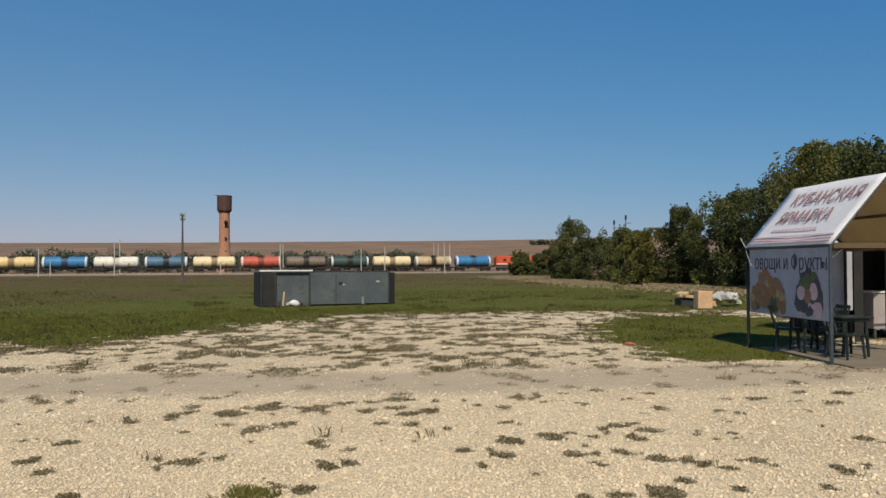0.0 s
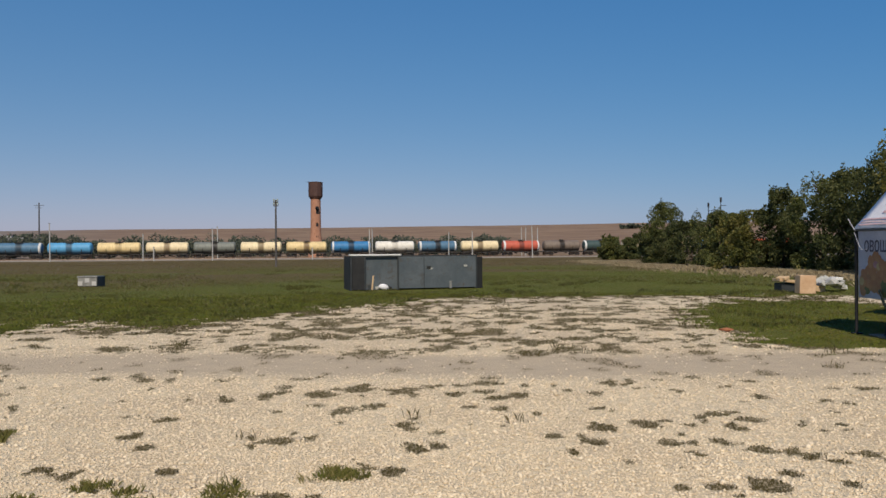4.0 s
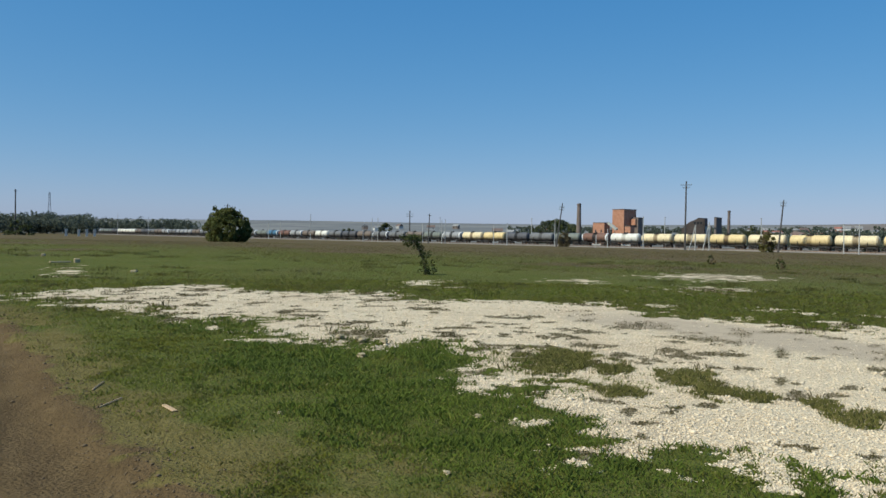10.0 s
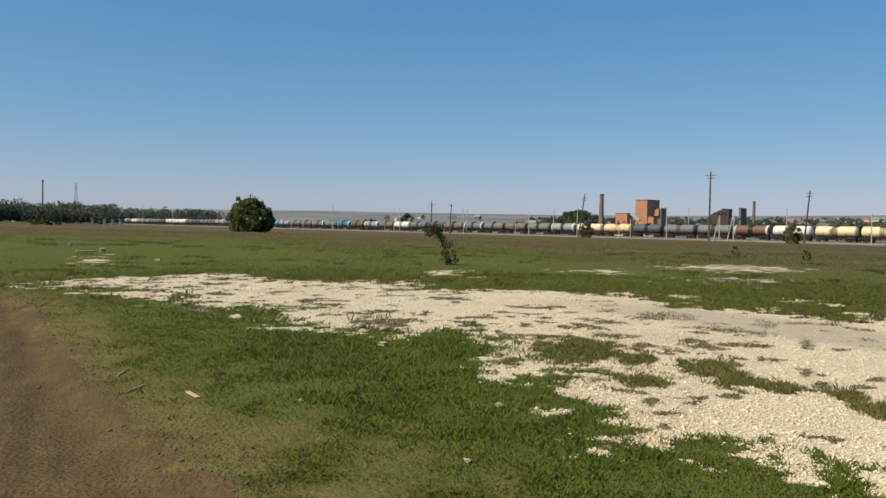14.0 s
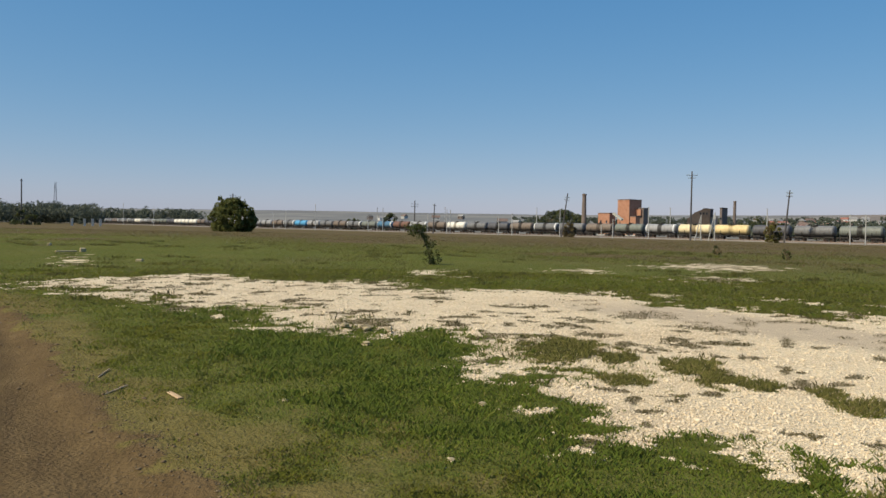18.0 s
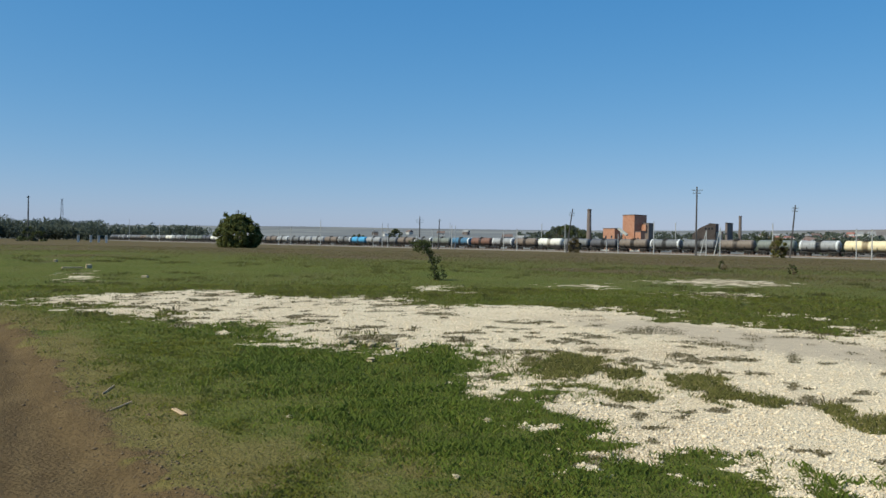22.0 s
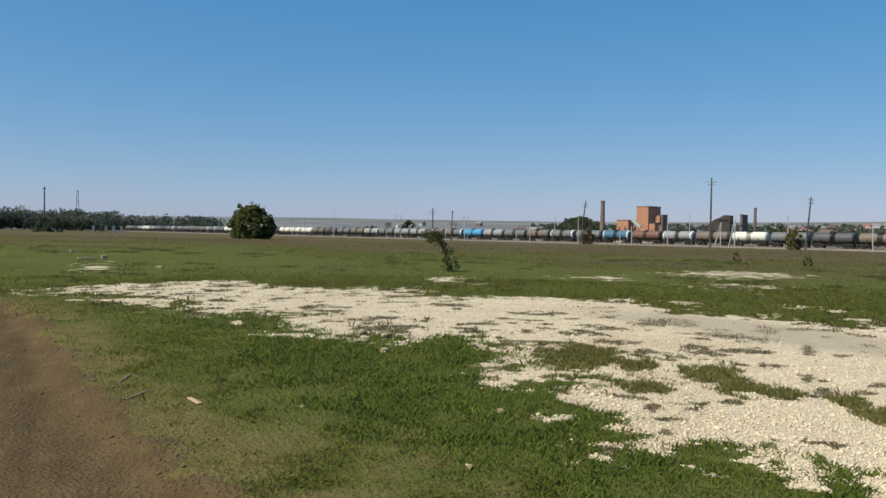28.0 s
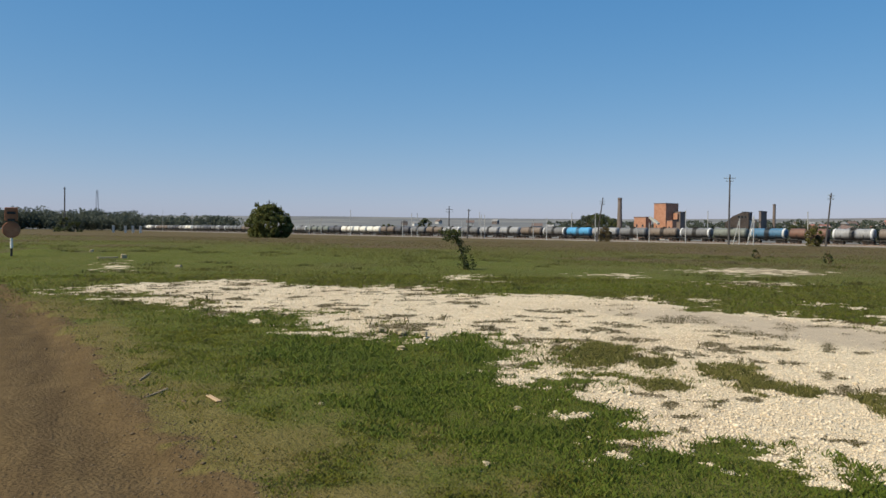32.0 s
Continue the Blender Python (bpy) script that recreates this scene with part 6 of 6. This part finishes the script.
def plastic_table(x, y, turn, w=0.8):
    t = thing("garden_table", pose(x, y, 0.03, 0, 0, turn), "dark green plastic table on the stall floor", "table", "tables at the stall")
    part("tabletop", bm_box(w, w, 0.035, (0, 0, 0.70), 0.014), M["plastic_green"], t)
    part("apron", bm_box(w - 0.12, w - 0.12, 0.06, (0, 0, 0.655)), M["plastic_green"], t)
    for sx in (-1, 1):
        for sy in (-1, 1):
            part("leg", bm_tube((sx * (w / 2 - 0.07), sy * (w / 2 - 0.07), 0), (sx * (w / 2 - 0.1), sy * (w / 2 - 0.1), 0.64), 0.026, 0.034, 6), M["plastic_green"], t)
    return t


plastic_table(7.25, 14.25, 8, 0.62)
plastic_table(6.95, 15.0, 4, 0.7)
plastic_chair(6.62, 15.25, 250)
plastic_chair(7.35, 15.2, 100)
plastic_chair(7.02, 13.85, 205)
slab = thing("stall_floor", pose(7.78, 14.45, 0, 0, 0, STALL_TURN), "trodden pale wooden boards under the tent", "floor boards", kind="structure")
for q in range(12):
    part("board", bm_box(2.6, 0.25, 0.035, (-0.05, -1.5 + 0.262 * q, 0.02), 0.005), M["floor_board"], slab)


# ---------------------------------------------------------------- gravel and grass, counted by nobody
def blades(name, x, y, h, w, material, label, lean=0.5):
    k = len(x)
    z = land(x, y)
    a = rng.uniform(0, 2 * math.pi, k)
    b = rng.uniform(0, 2 * math.pi, k)
    h = h * rng.uniform(0.5, 1.3, k)
    sx, sy = np.cos(a) * w, np.sin(a) * w
    lx, ly = np.cos(b) * h * lean * rng.uniform(0.2, 1.2, k), np.sin(b) * h * lean * rng.uniform(0.2, 1.2, k)
    p0 = np.stack([x - sx, y - sy, z - 0.01], -1)
    p1 = np.stack([x + sx, y + sy, z - 0.01], -1)
    p2 = np.stack([x + sx * 0.7 + lx * 0.35, y + sy * 0.7 + ly * 0.35, z + h * 0.6], -1)
    p3 = np.stack([x + lx, y + ly, z + h], -1)
    v = np.stack([p0, p1, p2, p3], 1).reshape(-1, 3)
    return tagged(mesh_from(name, v, np.arange(len(v)).reshape(-1, 4), material), label, "grass", kind="stuff")


def scatter(n, az0, az1, r0, r1, power=1.0):
    """Places spread over a sector, denser towards the near end."""
    u = rng.uniform(0, 1, n)
    r = (r0 ** (1 - power) + u * (r1 ** (1 - power) - r0 ** (1 - power))) ** (1 / (1 - power)) if power != 1 else r0 * (r1 / r0) ** u
    a = np.radians(rng.uniform(az0, az1, n))
    return -np.sin(a) * r, np.cos(a) * r


def grow():
    x, y = scatter(1250000, -36, 98, 4.2, 30)
    g, d, b, w, dry, cover = zones(x, y)
    bare, lush, fresh, dead = zones.bare, zones.lush, zones.fresh, zones.straw
    plot = outline(x, y, LOT)
    patch = fbm(x * 0.55, y * 0.55, 71) + 0.5 * (fbm(x * 2.1, y * 2.1, 72) - 0.5)
    clump = fbm(x * 3.2, y * 3.2, 73, 3)
    thick = np.maximum(lush, 0.5 * step(2.2, 0.8, plot + (patch - 0.5) * 5.0) * step(19, 14, np.hypot(x, y)) * (1 - fresh) * (1 - dead)) * step(-0.6, 0.0, plot)
    chance = rng.uniform(0, 1, len(x))
    keep = chance < cover * np.clip(1.2 - 1.7 * d, 0.0, 1.0) * (0.46 + 0.30 * step(0.4, 0.6, patch) + 0.25 * np.maximum(thick, fresh)) * (1 - 0.35 * dead) * (0.85 + 0.3 * step(0.36, 0.6, clump))
    x, y, thick, clump, dead, fresh = x[keep], y[keep], thick[keep], clump[keep], dead[keep], fresh[keep]
    r = np.hypot(x, y)
    road = outline(x, y, ROAD)
    is_lush = rng.uniform(0, 1, len(x)) < 0.85 * thick
    straw = ~is_lush & (rng.uniform(0, 1, len(x)) < (0.05 + 0.30 * step(0.52, 0.36, patch[keep]) + 0.25 * step(1.2, 0.1, road) + 0.25 * bare[keep] + 0.50 * dead + 0.25 * step(0.0, -1.0, plot[keep])) * (1 - 0.8 * fresh))
    lift = 0.75 + 0.6 * step(0.36, 0.66, clump)
    hgt = (0.011 + 0.0012 * r) * lift
    wid = 0.0011 + 0.00028 * r
    s = is_lush
    blades("lush_grass", x[s], y[s], (0.020 + 0.0024 * r[s]) * lift[s], wid[s], M["blade_lush"], "lush dark green turf beside the gravel", 1.0)
    s = ~is_lush & ~straw
    blades("turf", x[s], y[s], hgt[s], wid[s], M["blade"], "short green turf with worn spots", 1.4)
    blades("dry_turf", x[straw], y[straw], hgt[straw] * 0.5, wid[straw], M["straw"], "dry straw-coloured blades in the turf", 1.6)
    # rank olive tufts standing in the stone
    x, y = rng.uniform(-11.5, -0.8, 260000), rng.uniform(4.2, 8.6, 260000)
    n2, n3 = fbm(x * 1.7, y * 1.7, 31), fbm(x * 4.1, y * 4.1, 61, 3)
    n6 = fbm(x * 8.0, y * 8.0, 67, 2)
    keep = spots(x, y, TUFTS, 0.1 + (n2 - 0.5) * 1.3 + (n3 - 0.5) * 1.9 + (n6 - 0.5) * 1.2, 0.45) > rng.uniform(0.1, 1.4, len(x))
    x, y = x[keep], y[keep]
    blades("tufts", x, y, 0.055 * (0.6 + 0.8 * n3[keep]), 0.0026, M["tuft"], "olive tufts of grass growing in the gravel", 0.9)
    # sparse turf underfoot and behind
    x, y = scatter(150000, 98, 324, 1.6, 32)
    x2, y2 = scatter(90000, -36, 98, 1.6, 4.4)
    x, y = np.concatenate([x, x2]), np.concatenate([y, y2])
    g, d, b, w, dry, cover = zones(x, y)
    keep = rng.uniform(0, 1, len(x)) < cover * np.clip(1.2 - 1.7 * d, 0.0, 1.0)
    x, y = x[keep], y[keep]
    r = np.hypot(x, y)
    blades("turf", x, y, 0.018 + 0.0018 * r, 0.0028 + 0.0006 * r, M["blade"], "short green turf with worn spots", 1.4)
    # rougher meadow beyond the lot
    x, y = scatter(330000, -38, 100, 17, 185)
    g, d, b, w, dry, cover = zones(x, y)
    keep = (cover > rng.uniform(0.2, 0.9, len(x))) & (x * TN[0] + y * TN[1] < 205)
    x, y, dry = x[keep], y[keep], dry[keep]
    r = np.hypot(x, y)
    s = rng.uniform(0, 1, len(x)) < 0.06 + 0.8 * dry
    tall = 0.55 + 0.9 * step(0.4, 0.62, fbm(x * 0.11, y * 0.11, 75))
    hgt, wid = np.clip(0.022 + 0.00034 * r, 0, 0.08) * tall, 0.003 + 0.00036 * r
    blades("meadow_grass", x[~s], y[~s], hgt[~s], wid[~s], M["meadow"], "rough green meadow grass running to the railway", 2.2)
    blades("dry_meadow", x[s], y[s], hgt[s], wid[s], M["leaf_dry"], "brownish dry weeds in the meadow", 2.2)
    # pale dry growth along the hedge foot
    u = rng.uniform(0, 1, 70000)
    x = np.interp(u, [0, 0.4, 0.75, 1], [10.5, 14.0, 16.5, 19.0]) + rng.normal(0, 1.9, len(u))
    y = np.interp(u, [0, 0.4, 0.75, 1], [125, 78, 60, 46]) + rng.normal(0, 7.0, len(u))
    keep = fbm(x * 0.4, y * 0.2, 77) > 0.41
    blades("hedge_straw", x[keep], y[keep], 0.20, 0.022, M["straw_pale"], "pale dry grass along the hedge foot", 1.1)
    # flat weeds on the stone
    x, y = scatter(800000, -34, 95, 4.5, 30)
    g, d, b, w, dry, cover = zones(x, y)
    keep = (0.95 * w > rng.uniform(0, 1, len(x))) & (g < 0.5) & (d < 0.5)
    x, y = x[keep], y[keep]
    r = np.hypot(x, y)
    blades("gravel_weeds", x, y, 0.010 + 0.0010 * r, 0.0016 + 0.00035 * r, M["weed"], "low brownish weeds creeping over the gravel", 1.4)


def chips():
    x, y = scatter(230000, -34, 92, 4.6, 24, 1.5)
    g, d, b, w, dry, cover = zones(x, y)
    keep = (g < rng.uniform(0.4, 1.0, len(x))) & (d < 0.6) & (w < 0.5) & (rng.uniform(0, 1, len(x)) > 0.95 * b)
    x, y = x[keep], y[keep]
    k = len(x)
    r = np.hypot(x, y)
    s = (0.0070 + 0.00028 * r) * rng.lognormal(0, 0.38, k)
    base = np.array([(1, 0, 0), (0, 1, 0), (-1, 0, 0), (0, -1, 0), (0, 0, 1), (0, 0, -1)], float)
    tri = np.array([(0, 1, 4), (1, 2, 4), (2, 3, 4), (3, 0, 4), (1, 0, 5), (2, 1, 5), (3, 2, 5), (0, 3, 5)])
    a = rng.uniform(0, 2 * math.pi, k)
    q = base[None] * rng.uniform(0.6, 1.3, (k, 6, 1)) * np.stack([s * 1.25, s, s * 0.7], -1)[:, None, :]
    ca, sa = np.cos(a)[:, None], np.sin(a)[:, None]
    q = np.stack([q[..., 0] * ca - q[..., 1] * sa, q[..., 0] * sa + q[..., 1] * ca, q[..., 2]], -1)
    q += np.stack([x, y, land(x, y) + s * 0.25], -1)[:, None, :]
    f = (tri[None] + 6 * np.arange(k)[:, None, None]).reshape(-1, 3)
    tagged(mesh_from("limestone_chips", q.reshape(-1, 3), f, M["chips"]), "crushed cream limestone chips covering the lot", "gravel", kind="stuff")


def clods():
    """Dry lumps of earth and small stones along the road's rim."""
    x, y = scatter(60000, 55, 96, 4.6, 26, 1.4)
    road = outline(x, y, ROAD) + 0.7 * (fbm(x * 1.7, y * 1.7, 31) - 0.5)
    keep = rng.uniform(0, 1, len(x)) < 0.025 * step(0.3, -0.6, road) + 0.28 * np.exp(-((road - 0.12) / 0.3) ** 2)
    x, y = x[keep], y[keep]
    k = len(x)
    s = (0.004 + 0.0004 * np.hypot(x, y)) * rng.lognormal(0, 0.4, k)
    base = np.array([(1, 0, 0), (0, 1, 0), (-1, 0, 0), (0, -1, 0), (0, 0, 1), (0, 0, -1)], float)
    tri = np.array([(0, 1, 4), (1, 2, 4), (2, 3, 4), (3, 0, 4), (1, 0, 5), (2, 1, 5), (3, 2, 5), (0, 3, 5)])
    q = base[None] * rng.uniform(0.6, 1.3, (k, 6, 1)) * np.stack([s * 1.2, s * 1.2, s * 0.7], -1)[:, None, :]
    q += np.stack([x, y, land(x, y) + s * 0.25], -1)[:, None, :]
    f = (tri[None] + 6 * np.arange(k)[:, None, None]).reshape(-1, 3)
    tagged(mesh_from("earth_clods", q.reshape(-1, 3), f, M["clod"]), "dry brown clods along the dirt road", "earth", kind="stuff")


grow()
chips()
clods()


def ground_bits():
    for x, y, ln, wd, turn, nm, lab in ((-8.15, 0.80, 0.32, 0.05, 12, "board_scrap", "pale weathered scrap of board on the turf"), (-8.6, 0.30, 0.45, 0.014, 150, "dead_branch", "thin dry branch at the road's edge"),
                                        (-9.6, 0.22, 0.5, 0.014, 165, "dead_branch", "thin dry branch at the road's edge")):
        o = part(nm, bm_box(ln, wd, 0.014, (0, 0, 0.012), 0.004), M["wood_new"])
        o.matrix_basis = pose(x, y, ground_at(x, y), 0, 0, turn)
        tagged(o, lab, "wood scrap", "scraps by the road")
    spots = [(-5.25, 2.36, .05), (-7.55, 1.72, .045), (-12.1, 4.1, .16), (-12.5, 3.9, .13), (-11.7, 4.35, .14), (-6.75, 3.4, .06), (-10.6, 3.6, .10)]
    for x, y, s in spots:
        bm = bmesh.new()
        bmesh.ops.create_icosphere(bm, subdivisions=2, radius=0.75 * s, matrix=Matrix.Diagonal((1.0, 0.75, 0.5, 1)))
        for v in bm.verts:
            v.co *= float(rng.uniform(0.62, 1.25))
        o = part("limestone_lump", bm, M["stone_grey"])
        o.matrix_basis = pose(x, y, ground_at(x, y) + s * 0.3, 0, 0, float(rng.uniform(0, 360)))
        tagged(o, "rough pale lump of limestone lying in the grass", "stone", "stones in the turf")
    bm = bmesh.new()
    bmesh.ops.create_icosphere(bm, subdivisions=2, radius=0.085, matrix=Matrix.Diagonal((1.5, 1, 0.5, 1)))
    for v in bm.verts:
        v.co *= float(rng.uniform(0.6, 1.25))
    o = part("litter", bm, M["sign_rust"])
    o.matrix_basis = pose(3.84, 16.4, 0.04)
    tagged(o, "crumpled rust-red litter on the gravel", "litter")
    for az, r, h in ((-13.0, 128, 9.6), (-12.2, 131, 9.0)):
        x, y = polar(az, r)
        p = thing("signal_post", pose(x, y, ground_at(x, y), 0, 0, az), "dark railway signal post rising behind the hedge", "signal", "signal posts")
        part("mast", bm_tube((0, 0, 0), (0, 0, h), 0.06), M["steel_dark"], p)
        part("lamp_head", bm_box(0.3, 0.2, 0.7, (0, 0, h - 0.3), 0.04), M["black"], p)
        part("arm", bm_box(0.9, 0.08, 0.08, (0.3, 0, h - 1.2)), M["steel_dark"], p)


def tall_weeds():
    """Upright stalks in the stone and rank clumps in the meadow."""
    cx, cy = scatter(900, -20, 92, 6.5, 22)
    g, d, b, w, dry, cover = zones(cx, cy)
    keep = (g < 0.5) & (d < 0.4) & (rng.uniform(0, 1, len(cx)) < 0.01 + 0.10 * w + 0.6 * cover)
    cx, cy = cx[keep], cy[keep]
    x, y = np.repeat(cx, 16), np.repeat(cy, 16)
    x, y = x + rng.normal(0, 0.075, len(x)), y + rng.normal(0, 0.075, len(y))
    blades("stalk_weeds", x, y, 0.035 + 0.0055 * np.hypot(x, y), 0.0012 + 0.0002 * np.hypot(x, y), M["weed"], "upright dry stalks growing from the gravel", 0.55)
    cx, cy = scatter(600, -30, 98, 18, 75)
    g, d, b, w, dry, cover = zones(cx, cy)
    keep = (cover > 0.6) & (fbm(cx * 0.13, cy * 0.13, 81) > 0.47)
    cx, cy = cx[keep], cy[keep]
    x, y = np.repeat(cx, 60), np.repeat(cy, 60)
    r = np.hypot(x, y)
    x, y = x + rng.normal(0, 1, len(x)) * (0.12 + 0.004 * r), y + rng.normal(0, 1, len(y)) * (0.12 + 0.004 * r)
    blades("rank_weeds", x, y, 0.06 + 0.0011 * r, 0.004 + 0.0003 * r, M["meadow"], "dark rank clumps of weeds in the meadow", 0.8)


ground_bits()
tall_weeds()


def motions():
    for w, s, turn in train:
        walk(w, [(t, pose(*along(s - run, TRACK_D, RAIL_Z), 0, 0, turn)) for t, run in RUN])


motions()
